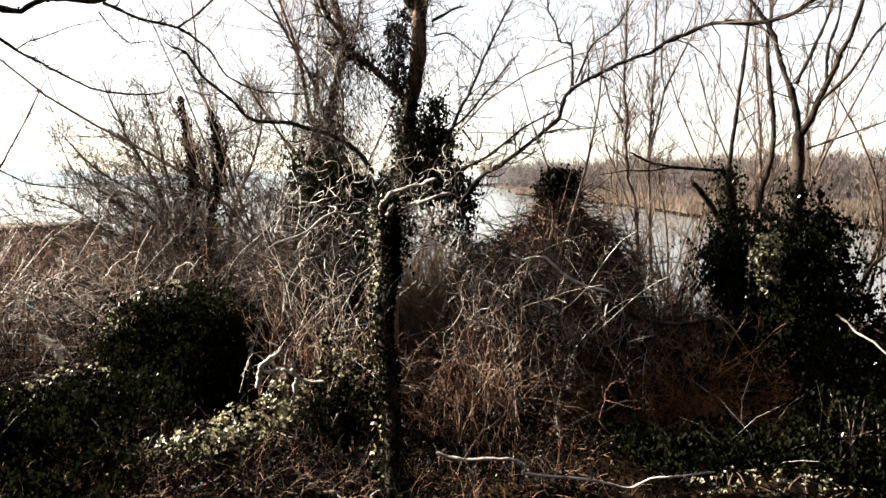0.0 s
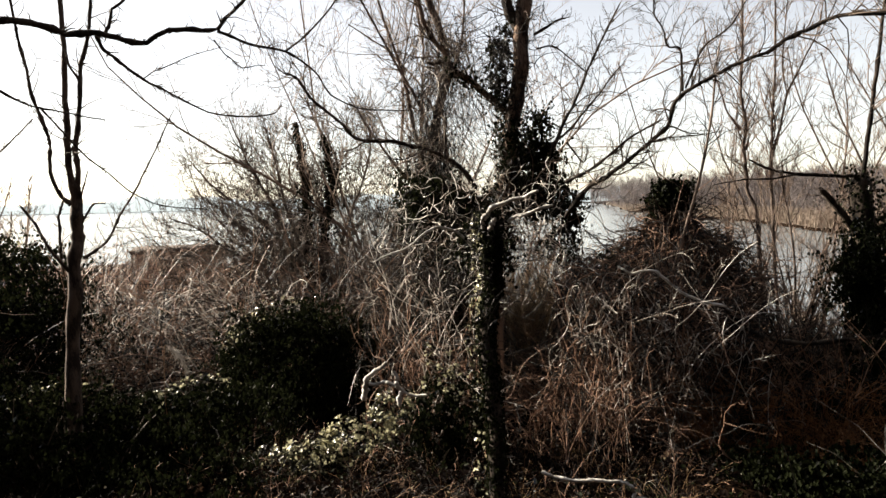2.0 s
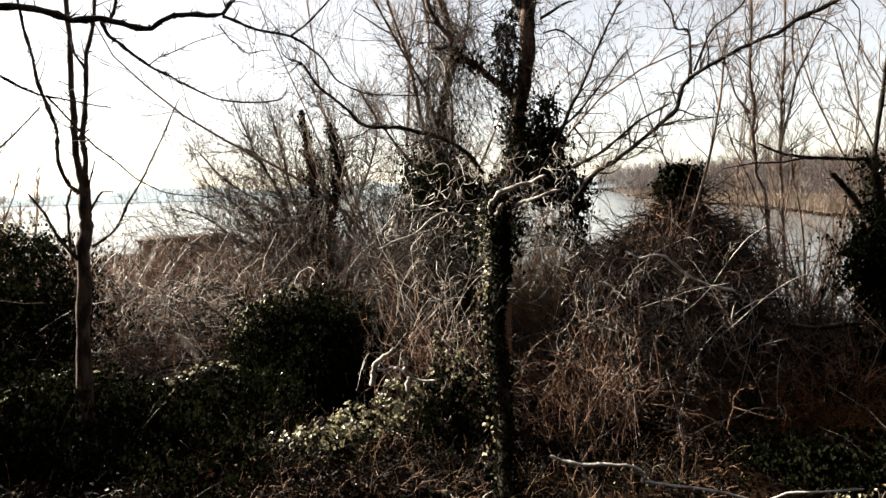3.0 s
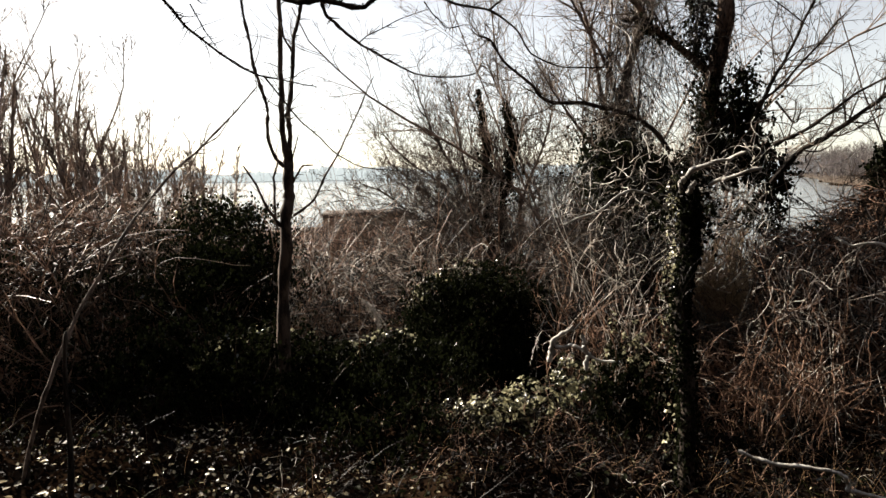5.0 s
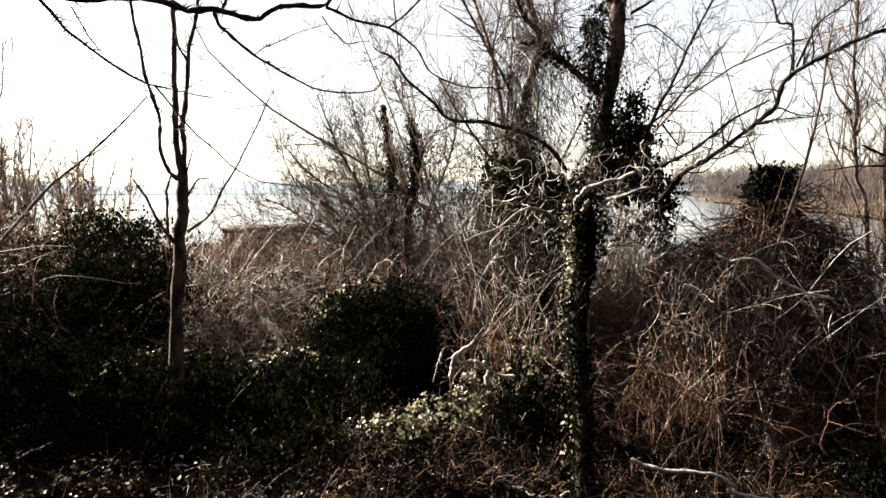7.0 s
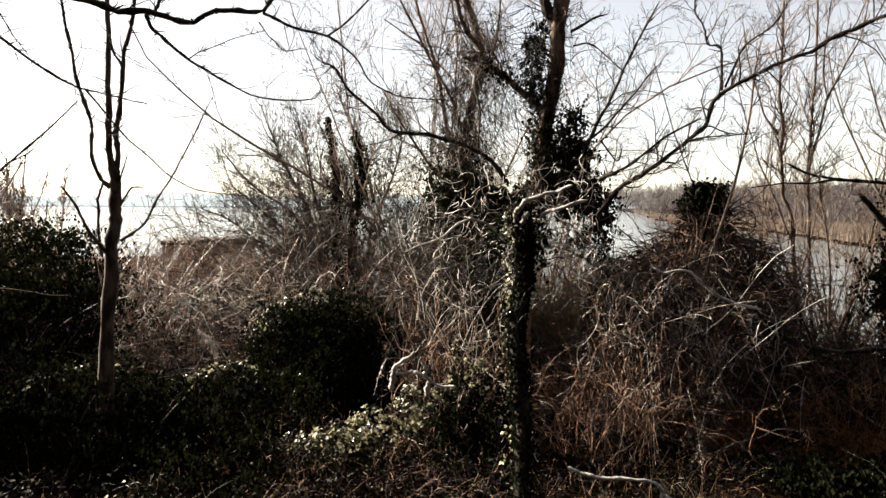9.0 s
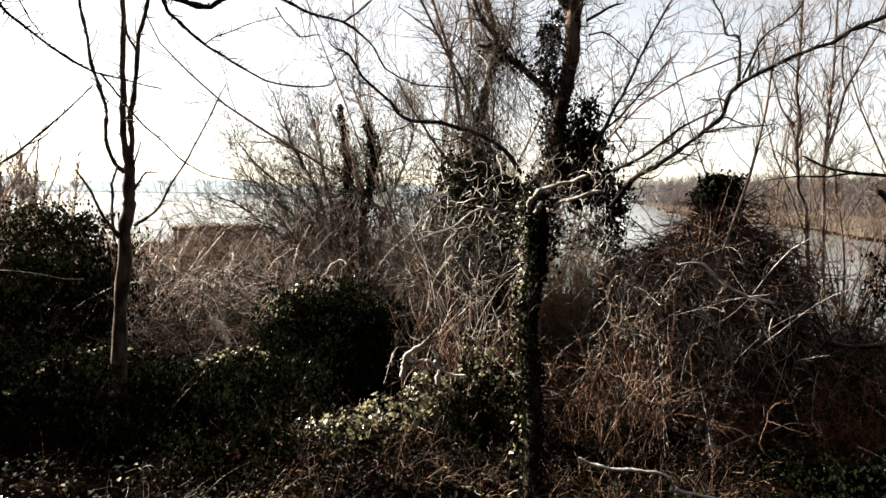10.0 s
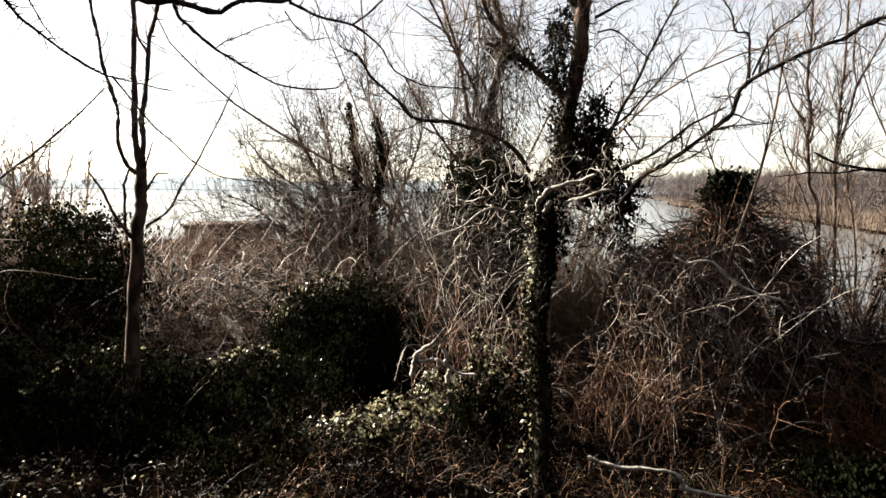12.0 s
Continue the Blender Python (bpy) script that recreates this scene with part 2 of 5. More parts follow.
def ivy_along(path, count, spread, size=0.05, lo=0.0, hi=1.0, lump=0.5, core=0.04, narrow=0.0):
    """Ivy leaves clothing a stem."""
    size, count = size * 0.82, int(count * 1.35)
    P = resample(np.asarray(path), 40)
    u = rng.uniform(lo, hi, count) * 39
    i = np.minimum(u.astype(int), 38)
    f = (u - i)[:, None]
    c = P[i] * (1 - f) + P[i + 1] * f
    out = unit(rng.normal(0, 1, (count, 3)) * np.array([1, 1, 0.5]))
    puff = 1 + lump * np.sin(u * 1.1 + out[:, 0] * 2) + lump * 0.6 * np.sin(u * 2.7 + out[:, 1] * 3)
    r = core + spread * np.maximum(puff, 0.25) * rng.uniform(0.1, 1.1, count)
    r = r * (1 - narrow * (u / 39 - lo) / (hi - lo))
    return leaf_data(c + out * r[:, None], out + rng.normal(0, 0.5, out.shape) + np.array([0, 0, 0.3]), size * rng.uniform(0.5, 1.25, count), droop=0.8)


def ivy_blob(centre, radii, count, size=0.036, shell=0.6, rag=0.55, stray=0.55, rise=0.05):
    """Ivy over a lumpy mound: short sprigs that stand out unevenly, each with leaves along it."""
    size = size * 0.86
    n = max(4, int(count * 1.7) // 9)
    d = unit(rng.normal(0, 1, (n, 3)))
    lump = 1 + 0.2 * np.sin(d[:, 0] * 5 + centre[0] * 3) + 0.16 * np.sin(d[:, 1] * 7 + d[:, 2] * 5) + 0.12 * np.sin(d[:, 2] * 11 + d[:, 0] * 9)
    base = d * (lump * rng.uniform(shell, 0.98, n))[:, None]
    reach = d * 0.5 + rng.normal(0, 0.5, (n, 3)) + np.array([0, 0, 0.1])
    u = np.linspace(0, 1, 9)[None, :, None]
    reach = reach * rng.uniform(0.1, rag, n)[:, None]
    p = base[:, None] + reach[:, None] * u + np.array([0, 0, -0.12]) * u * u
    c = np.asarray(centre) + p.reshape(-1, 3) * np.asarray(radii) + rng.normal(0, size * 0.35, (n * 9, 3))
    out = np.repeat(d, 9, axis=0)
    return leaf_data(c, out + rng.normal(0, stray, out.shape) + np.array([0, 0, rise]), size * rng.uniform(0.5, 1.25, n * 9), droop=0.9 if rise < 0.3 else 0.2)


# ---- ground and water ----
WATER_Z = -2.6


def smoothstep(a, b, x):
    u = np.clip((x - a) / (b - a), 0, 1)
    return u * u * (3 - 2 * u)


def ground_z(x, y):
    """Height of the land: a bank that falls to the lake, the lake bed, the far shores, and an unseen rise added to cut
    skylight.
    """
    x, y = np.asarray(x, float), np.asarray(y, float)
    r, az = np.hypot(x, y), np.degrees(np.arctan2(x, y))
    shore = 17 + 26 * smoothstep(11, 20, -x) + 1.2 * np.sin(x * 0.4)
    near = np.interp(y, [-60, -30, -14, -7, -2.5, 0, 2, 3.5, 6, 9, 13, 16, 40], [4, 3, 2, 1.0, 0.3, 0.0, -0.02, -0.12, -0.42, -0.75, -1.2, -1.9, -2.3])
    bump = 0.05 * np.sin(x * 2.1 + y * 1.3) + 0.04 * np.sin(x * 4.3 - y * 3.7) + 0.03 * np.sin(x * 7.9 + y * 6.1)
    # unseen steep rise beside and behind the camera, added to block skylight
    side = np.abs(np.degrees(np.arctan2(x - 2, y + 1)))
    sky_block = smoothstep(np.where(x > 0, 50, 88), np.where(x > 0, 85, 115), side)
    near = near + sky_block * np.interp(r, [0, 3.2, 6.5, 12, 30, 60, 400], [0, 0, 7, 15, 26, 34, 40])
    near = near + bump * smoothstep(1.0, 3.0, r)
    land = near * (1 - smoothstep(0, 3, y - shore)) + (-4.4) * smoothstep(0, 3, y - shore)
    far_r = np.interp(az, [-180, -75, -55, 2, 6, 10, 20, 34, 60, 80, 180], [60, 60, 760, 760, 210, 145, 80, 63, 45, 40, 40])
    rise = smoothstep(0, 6, r - far_r)
    far = -4.4 + rise * 2.2 + smoothstep(20, 600, r - far_r) * 2.0
    return np.where((y > 0) & (side < 95), np.maximum(land, far), near)


def build_ground():
    az = np.radians(np.concatenate([np.linspace(-75, 50, 190), np.linspace(53, 282, 60)]))
    rr = np.concatenate([[0.001], np.linspace(0.6, 20, 120), np.geomspace(20.5, 4000, 80)])
    A, R = np.meshgrid(az, rr, indexing="ij")
    X, Y = np.sin(A) * R, np.cos(A) * R
    V = np.stack([X, Y, ground_z(X, Y)], -1).reshape(-1, 3)
    n, k = A.shape
    i, j = np.meshgrid(np.arange(n), np.arange(k - 1), indexing="ij")
    i2 = (i + 1) % n
    Q = np.stack([i * k + j, i2 * k + j, i2 * k + j + 1, i * k + j + 1], -1).reshape(-1, 4)[:, ::-1]
    return V, Q


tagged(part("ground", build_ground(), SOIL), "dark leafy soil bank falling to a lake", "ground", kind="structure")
W4 = 4200.0
gx = np.linspace(-W4, W4, 9)
GX, GY = np.meshgrid(gx, gx, indexing="ij")
wi, wj = np.meshgrid(np.arange(8), np.arange(8), indexing="ij")
wq = np.stack([wi * 9 + wj, (wi + 1) * 9 + wj, (wi + 1) * 9 + wj + 1, wi * 9 + wj + 1], -1).reshape(-1, 4)
tagged(part("water", (np.stack([GX, GY, np.full_like(GX, WATER_Z)], -1).reshape(-1, 3), wq), WATER), "calm bright lake reflecting a pale winter sky", "water", kind="structure")


def far_point(az, r):
    a = np.radians(az)
    return np.stack([np.sin(a) * r, np.cos(a) * r, np.maximum(ground_z(np.sin(a) * r, np.cos(a) * r), WATER_Z - 0.1)], -1)


def shore_range(az):
    return np.interp(az, [-55, 2, 6, 10, 20, 34, 60], [760, 760, 210, 145, 80, 63, 45])


def build_reeds():
    n = 7000
    az = rng.uniform(4.5, 45, n)
    depth = rng.uniform(0.5, 1, n) ** 2 * 18
    base = far_point(az, shore_range(az) + 1 + depth)
    L = rng.uniform(1.3, 2.3, n)
    P, R = grow(base, np.tile([[0.05, 0, 1.0]], (n, 1)), L, np.full(n, 0.06), 3, 0.12, 0.3, 0.3)
    return tube_data(P, R, 3)


tagged(part("reed_bed", build_reeds(), REED), "tan dry reed bed along the far shore", "reeds", kind="stuff")


def build_far_woods():
    n = 2300
    az = rng.uniform(3.2, 46, n)
    back = rng.uniform(18, 70, n)
    base = far_point(az, shore_range(az) * 1.0 + back)
    dist = np.hypot(base[:, 0], base[:, 1])
    H = (1.6 + 2.55) + dist * rng.normal(0.021, 0.004, n)
    P, R = grow(base, np.tile([[0, 0, 1.0]], (n, 1)), H, np.full(n, 0.10), 4, 0.08, 0.3, 0.3)
    P1, R1 = offshoots(P, R, 8, 0.15, 1.0, 0.7, 0.42, 0.6, 3, 0.2, 0.2, 0.045)
    P2, R2 = offshoots(P1, R1, 4, 0.2, 1.0, 0.7, 0.5, 0.6, 2, 0.2, 0.15, 0.038)
    return joined(tube_data(P, R), tube_data(P1, R1), tube_data(P2, R2))


tagged(part("far_woods", build_far_woods(), FAR_WOOD), "grey-brown leafless woods behind the reeds", "woods", kind="stuff")


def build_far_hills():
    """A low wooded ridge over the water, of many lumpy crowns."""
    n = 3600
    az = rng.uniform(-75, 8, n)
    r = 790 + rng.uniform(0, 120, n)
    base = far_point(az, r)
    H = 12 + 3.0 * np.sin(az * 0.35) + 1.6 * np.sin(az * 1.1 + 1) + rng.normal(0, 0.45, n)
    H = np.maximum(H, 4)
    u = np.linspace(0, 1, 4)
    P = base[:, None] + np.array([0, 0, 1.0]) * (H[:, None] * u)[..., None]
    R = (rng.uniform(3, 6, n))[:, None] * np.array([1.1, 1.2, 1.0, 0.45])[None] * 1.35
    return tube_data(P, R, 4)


tagged(part("backdrop", build_far_hills(), FAR_HILL), "wooded ridge across the lake, haze painted as a pale glow", "ridge", kind="structure")


# ---- trees ----
def growth(name, data, mat, parent, label=""):
    """Leaves or twigs past counting, as one part."""
    return tagged(part(name, data, mat, parent, label), kind="stuff")


LIMB_OF = {}


def single_twigs(tree, limbs, per, length, thin=0.35, angle=0.9, up=0.1, max_len=0.25):
    """Short side twigs, each a part of its limb."""
    for P, R in limbs:
        p, r = resample(P, 10)[None], np.minimum(np.interp(np.linspace(0, 1, 10), np.linspace(0, 1, len(R)), R)[None], 0.012)
        full = np.linalg.norm(np.diff(p[0], axis=0), axis=1).sum()
        p1, r1 = offshoots(p, r, max(2, int(per * full)), 0.1, 1.0, angle, min(length, max_len / full), thin, 6, 0.25, up, 0.0018)
        for i in range(len(p1)):
            part("twig", tube_data(p1[i:i + 1], r1[i:i + 1], 4), TWIG, LIMB_OF[id(P)][0])


def limb(tree, points, r0, r1, mat=BARK, name="limb", sides=9, knobs=0.07, label=""):
    """One limb of a tree as a part; returns its path and radii."""
    data, P, R = limb_data(points, r0, r1, sides, knobs)
    LIMB_OF[id(P)] = (part(name, data, mat, tree, label), P)
    return P, R


def twigs_of(limbs, per=14, length=0.5, thin=0.35, sub=5, subsub=0, angle=0.8, lo=0.15, up=0.1, max_len=0.9):
    """Side twigs, in two or three orders, of the limbs given."""
    sets = []
    for P, R in limbs:
        p, r = resample(P, 10)[None], np.interp(np.linspace(0, 1, 10), np.linspace(0, 1, len(R)), R)[None]
        full = np.linalg.norm(np.diff(p[0], axis=0), axis=1).sum()
        n = max(2, int(per * full))
        r = np.minimum(r, 0.016)
        p1, r1 = offshoots(p, r, n, lo, 1.0, angle, min(length, max_len / full), thin, 7, 0.29, up, 0.0017)
        sets.append(tube_data(p1, r1, 4))
        if sub:
            p2, r2 = offshoots(p1, r1, sub, 0.15, 1.0, 0.85, 0.45, 0.6, 5, 0.3, up, 0.0014)
            sets.append(tube_data(p2, r2))
            if subsub:
                p3, r3 = offshoots(p2, r2, subsub, 0.2, 1.0, 0.7, 0.5, 0.7, 3, 0.26, up, 0.0012)
                sets.append(tube_data(p3, r3))
    return joined(*sets)


def spurs(tree, limbs, per=30, reach=0.05):
    """Budded spurs along the limbs, past counting."""
    sets = []
    for P, R in limbs:
        p, r = resample(P, 12)[None], np.minimum(np.interp(np.linspace(0, 1, 12), np.linspace(0, 1, len(R)), R)[None], 0.008)
        full = np.linalg.norm(np.diff(p[0], axis=0), axis=1).sum()
        p1, r1 = offshoots(p, r, max(3, int(per * full)), 0.05, 1.0, 0.9, reach / full, 0.5, 4, 0.3, 0.1, 0.0022)
        sets.append(tube_data(p1, r1, 4))
    growth("spur_growth", joined(*sets), TWIG, tree, "short budded spurs")


# the tall ivy-clad tree
tree = root("ivy_clad_tree", (-0.29, 5.5, -0.35), "tall leafless tree with dark ivy climbing its trunk", "tree")
limbs = []
limbs.append(limb(tree, [(-0.37, 5.49, -1.47), (-0.41, 5.48, -0.16), (-0.42, 5.48, 0.81), (-0.38, 5.49, 1.38), (-0.31, 5.49, 1.89), (-0.26, 5.49, 2.29), (-0.21, 5.50, 2.70), (-0.18, 5.50, 3.09), (-0.15, 5.50, 3.79), (-0.09, 5.50, 4.79)], 0.0680, 0.0580, TRUNK_BARK, "trunk"))
limbs.append(limb(tree, [(-0.31, 5.50, 2.32), (-0.56, 5.45, 2.54), (-0.73, 5.39, 2.67), (-0.82, 5.35, 2.83), (-0.92, 5.30, 3.00), (-1.01, 5.25, 3.38), (-1.14, 5.19, 3.95)], 0.0310, 0.0120, TRUNK_BARK, "limb"))
limbs.append(limb(tree, [(-0.72, 5.31, 2.66), (-0.83, 5.30, 2.71), (-0.92, 5.28, 2.70)], 0.0220, 0.0120, BARK, "limb"))
limbs.append(limb(tree, [(-0.19, 5.50, 2.94), (-0.30, 5.50, 3.16), (-0.35, 5.50, 3.42), (-0.48, 5.49, 4.03)], 0.0450, 0.0300, BARK, "limb"))
limbs.append(limb(tree, [(-0.55, 5.28, 1.72), (-0.65, 5.15, 1.87), (-0.76, 5.01, 1.95), (-0.89, 4.86, 2.01), (-1.09, 4.70, 2.05), (-1.27, 4.53, 2.06), (-1.37, 4.37, 2.16), (-1.46, 4.22, 2.26), (-1.53, 4.06, 2.39), (-1.56, 3.92, 2.40)], 0.0180, 0.0060, BARK, "limb"))
limbs.append(limb(tree, [(-0.73, 4.86, 1.94), (-0.73, 4.92, 2.20), (-0.78, 4.98, 2.46), (-0.72, 5.06, 2.68)], 0.0080, 0.0040, BARK, "limb"))
limbs.append(limb(tree, [(0.14, 5.20, 1.48), (0.29, 5.12, 1.67), (0.43, 5.04, 1.78), (0.69, 4.94, 1.97), (0.82, 4.85, 2.12), (0.90, 4.76, 2.30), (1.14, 4.63, 2.43), (1.36, 4.50, 2.49)], 0.0180, 0.0110, BARK, "limb"))
limbs.append(limb(tree, [(1.36, 4.50, 2.49), (1.51, 4.40, 2.58), (1.68, 4.28, 2.64), (1.87, 4.15, 2.62), (2.04, 4.01, 2.65), (2.12, 3.91, 2.70), (2.27, 3.77, 2.80)], 0.0130, 0.0100, BARK, "limb"))
limbs.append(limb(tree, [(0.91, 4.76, 2.32), (0.90, 4.74, 2.58), (0.80, 4.72, 2.61), (0.77, 4.70, 2.74), (0.71, 4.68, 2.85), (0.73, 4.64, 3.02)], 0.0090, 0.0040, BARK, "limb"))
limbs.append(limb(tree, [(0.93, 4.76, 2.34), (1.02, 4.72, 2.57), (1.18, 4.67, 2.71), (1.31, 4.62, 2.91)], 0.0080, 0.0030, BARK, "limb"))
limbs.append(limb(tree, [(0.14, 5.10, 1.74), (0.28, 5.04, 1.80), (0.42, 4.98, 1.89), (0.60, 4.91, 2.05), (0.81, 4.83, 2.15)], 0.0130, 0.0060, BARK, "limb"))
limbs.append(limb(tree, [(0.72, 4.85, 2.00), (0.86, 4.72, 2.01), (1.02, 4.59, 2.02)], 0.0070, 0.0030, BARK, "limb"))
limbs.append(limb(tree, [(-0.03, 5.50, 1.87), (0.11, 5.58, 2.17), (0.22, 5.66, 2.40), (0.32, 5.73, 2.66), (0.45, 5.80, 2.90), (0.62, 5.87, 3.23)], 0.0160, 0.0060, BARK, "limb"))
limbs.append(limb(tree, [(0.03, 5.50, 2.05), (0.20, 5.60, 2.19), (0.42, 5.69, 2.47), (0.63, 5.77, 2.71)], 0.0120, 0.0040, BARK, "limb"))
limbs.append(limb(tree, [(0.16, 5.50, 2.07), (0.27, 5.45, 1.91), (0.33, 5.39, 2.00)], 0.0080, 0.0040, BARK, "limb"))
limbs.append(limb(tree, [(-0.09, 5.50, 2.93), (0.06, 5.40, 2.99), (0.18, 5.30, 3.00)], 0.0120, 0.0060, BARK, "limb"))
limbs.append(limb(tree, [(-0.07, 5.50, 2.82), (0.09, 5.55, 2.83), (0.36, 5.59, 2.59)], 0.0080, 0.0030, BARK, "limb"))
growth("crown", twigs_of(limbs[1:], 18, 0.5, 0.4, 6, 3, max_len=0.5), TWIG, tree, "fine bare twigs")
spurs(tree, limbs[1:], 30, 0.07)
trunk_path = limbs[0][0]
ivy = joined(
    ivy_along(trunk_path, 1300, 0.06, 0.038, 0.32, 0.55, 0.6, 0.05),
    ivy_along(trunk_path + np.array([-0.08, 0.05, 0]), 160, 0.07, 0.036, 0.45, 0.85, 0.7),
    ivy_along(limbs[1][0], 260, 0.06, 0.034, 0.0, 0.4, 0.5),
    ivy_blob((-0.07, 5.64, 2.1), (0.13, 0.12, 0.24), 800, 0.031, 0.5, 1.0),
    ivy_blob((-0.03, 5.66, 1.9), (0.17, 0.15, 0.2), 800, 0.031, 0.4, 1.0),
    ivy_blob((0.05, 5.66, 1.68), (0.2, 0.15, 0.17), 700, 0.031, 0.4, 1.0),
    ivy_blob((0.17, 5.6, 1.42), (0.15, 0.12, 0.2), 480, 0.031, 0.3, 0.9),
    ivy_blob((-0.39, 5.58, 2.62), (0.09, 0.08, 0.28), 260, 0.042),
    ivy_blob((-0.36, 5.58, 2.92), (0.1, 0.08, 0.16), 110, 0.042),
    ivy_blob((-0.15, 5.6, 1.62), (0.2, 0.15, 0.16), 700, 0.045, 0.3),
    ivy_blob((-0.98, 5.6, 1.68), (0.3, 0.2, 0.2), 650, 0.045, 0.3),
    ivy_blob((-0.62, 5.6, 1.58), (0.28, 0.2, 0.18), 550, 0.045, 0.3),
    ivy_blob((0.1, 5.82, 1.25), (0.22, 0.18, 0.18), 220, 0.038, 0.2, 0.9),
    ivy_blob((-0.17, 5.6, 1.85), (0.14, 0.12, 0.3), 700, 0.031, 0.4, 1.0), ivy_blob((0.14, 5.62, 1.55), (0.18, 0.14, 0.14), 420, 0.031, 0.4, 1.0),
    ivy_blob((-0.62, 5.7, 1.35), (0.3, 0.25, 0.4), 1400, 0.038, 0.2),
    ivy_blob((-1.05, 5.9, 1.45), (0.3, 0.25, 0.32), 1000, 0.038, 0.1))
nest = rng.normal(0, 1, (150, 3)) * np.array([0.42, 0.15, 0.2]) + np.array([-0.35, 5.35, 1.5])
vp, vr = grow(nest, rng.normal(0, 1, (150, 3)), rng.uniform(0.15, 0.7, 150), rng.uniform(0.002, 0.005, 150), 8, 0.4, -0.05, 0.5)
growth("vine_tangle", tube_data(vp, vr), DARK_TWIG, tree, "nest of tangled dry vines")
nest = rng.normal(0, 1, (100, 3)) * np.array([0.38, 0.12, 0.3]) + np.array([-0.3, 5.25, 1.25])
vp, vr = grow(nest, rng.normal(0, 1, (100, 3)), rng.uniform(0.15, 0.6, 100), rng.uniform(0.002, 0.004, 100), 9, 0.5, -0.08, 0.5)
growth("vine_tangle", tube_data(vp, vr), CANE, tree, "brown curling vine ends")
nest = rng.normal(0, 1, (200, 3)) * np.array([0.38, 0.1, 0.2]) + np.array([-0.32, 5.2, 1.4])
vp, vr = grow(nest, rng.normal(0, 1, (200, 3)), rng.uniform(0.1, 0.4, 200), rng.uniform(0.002, 0.004, 200), 9, 0.55, -0.05, 0.5)
growth("vine_tangle", tube_data(vp, vr), PALE_CANE, tree, "pale curling vine ends")
wrap = resample(trunk_path, 60)[rng.integers(16, 50, 420)] + rng.normal(0, 1, (420, 3)) * np.array([0.075, 0.07, 0.05])
vp, vr = grow(wrap, rng.normal(0, 1, (420, 3)) + np.array([0, 0, 0.5]), rng.uniform(0.08, 0.35, 420), rng.uniform(0.002, 0.0045, 420), 9, 0.55, 0.0, 0.5)
growth("vine_tangle", tube_data(vp, vr), CANE, tree, "dry vines wrapped round the trunk")
wrap = rng.normal(0, 1, (240, 3)) * np.array([0.06, 0.05, 0.2]) + np.array([-0.36, 5.47, 2.72])
vp, vr = grow(wrap, rng.normal(0, 1, (240, 3)) + np.array([0, 0, -0.4]), rng.uniform(0.1, 0.35, 240), rng.uniform(0.002, 0.0045, 240), 8, 0.4, -0.1, 0.5)
growth("vine_tangle", tube_data(vp, vr), CANE, tree, "dry vines in the fork")
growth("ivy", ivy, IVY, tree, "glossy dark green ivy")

# the broken stem in front of it
stem = root("broken_ivy_stem", (-0.31, 4.06, 0.02), "dead broken trunk wrapped in ivy with bleached stubs", "tree")
limbs = []
limbs.append(limb(stem, [(-0.26, 3.65, -0.45), (-0.29, 3.70, 0.08), (-0.32, 3.81, 0.58), (-0.34, 3.93, 0.89), (-0.32, 4.06, 1.09), (-0.33, 4.05, 1.30), (-0.34, 4.05, 1.45), (-0.32, 4.06, 1.55)], 0.0460, 0.0370, BARK, "trunk"))
stem_path = limbs[0][0]
limbs.append(limb(stem, [(-0.37, 4.02, 1.45), (-0.35, 3.99, 1.52), (-0.32, 3.97, 1.57), (-0.22, 3.95, 1.60), (-0.14, 3.93, 1.63), (-0.03, 3.90, 1.67)], 0.0160, 0.0090, DEAD_WOOD, "stub"))
limbs.append(limb(stem, [(-0.22, 4.03, 1.49), (-0.15, 3.99, 1.53), (-0.07, 3.94, 1.55), (0.05, 3.90, 1.58)], 0.0130, 0.0085, DEAD_WOOD, "stub"))
limbs.append(limb(stem, [(-0.44, 4.01, 1.35), (-0.53, 3.96, 1.43), (-0.63, 3.90, 1.46), (-0.69, 3.85, 1.44), (-0.80, 3.79, 1.35), (-0.97, 3.71, 1.28)], 0.0090, 0.0040, DEAD_WOOD, "stub"))
limbs.append(limb(stem, [(-0.33, 3.98, 1.44), (-0.29, 3.94, 1.51)], 0.0170, 0.0120, DEAD_WOOD, "stub"))
growth("ivy", joined(ivy_along(stem_path, 4200, 0.018, 0.027, 0.02, 1.0, 0.5, 0.045), ivy_blob((-0.34, 4.07, 1.35), (0.17, 0.13, 0.17), 350, 0.03)), IVY, stem, "glossy ivy leaves")
# paler leaves down the stem's sunward side, the light put into their colour
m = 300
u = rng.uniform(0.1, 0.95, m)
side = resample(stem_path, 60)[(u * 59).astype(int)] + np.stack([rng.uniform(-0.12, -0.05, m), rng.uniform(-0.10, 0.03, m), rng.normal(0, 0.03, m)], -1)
growth("sun_painted_ivy", leaf_data(side, rng.normal(0, 0.6, (m, 3)) + np.array([-0.6, -0.3, 0.5]), 0.023 * rng.uniform(0.6, 1.3, m), droop=0.6), LIT_IVY, stem, "ivy leaves painted pale as if sunlit, on one side")
vines_p = resample(stem_path, 10)[None] + np.array([[0, -0.066, 0]])
vp, vr = offshoots(vines_p, np.full((1, 10), 0.007), 60, 0.35, 1.0, 0.9, 0.22, 0.5, 7, 0.4, -0.1, 0.002)
growth("vine_tangle", tube_data(vp, vr), CANE, stem, "dry hanging vine stems")

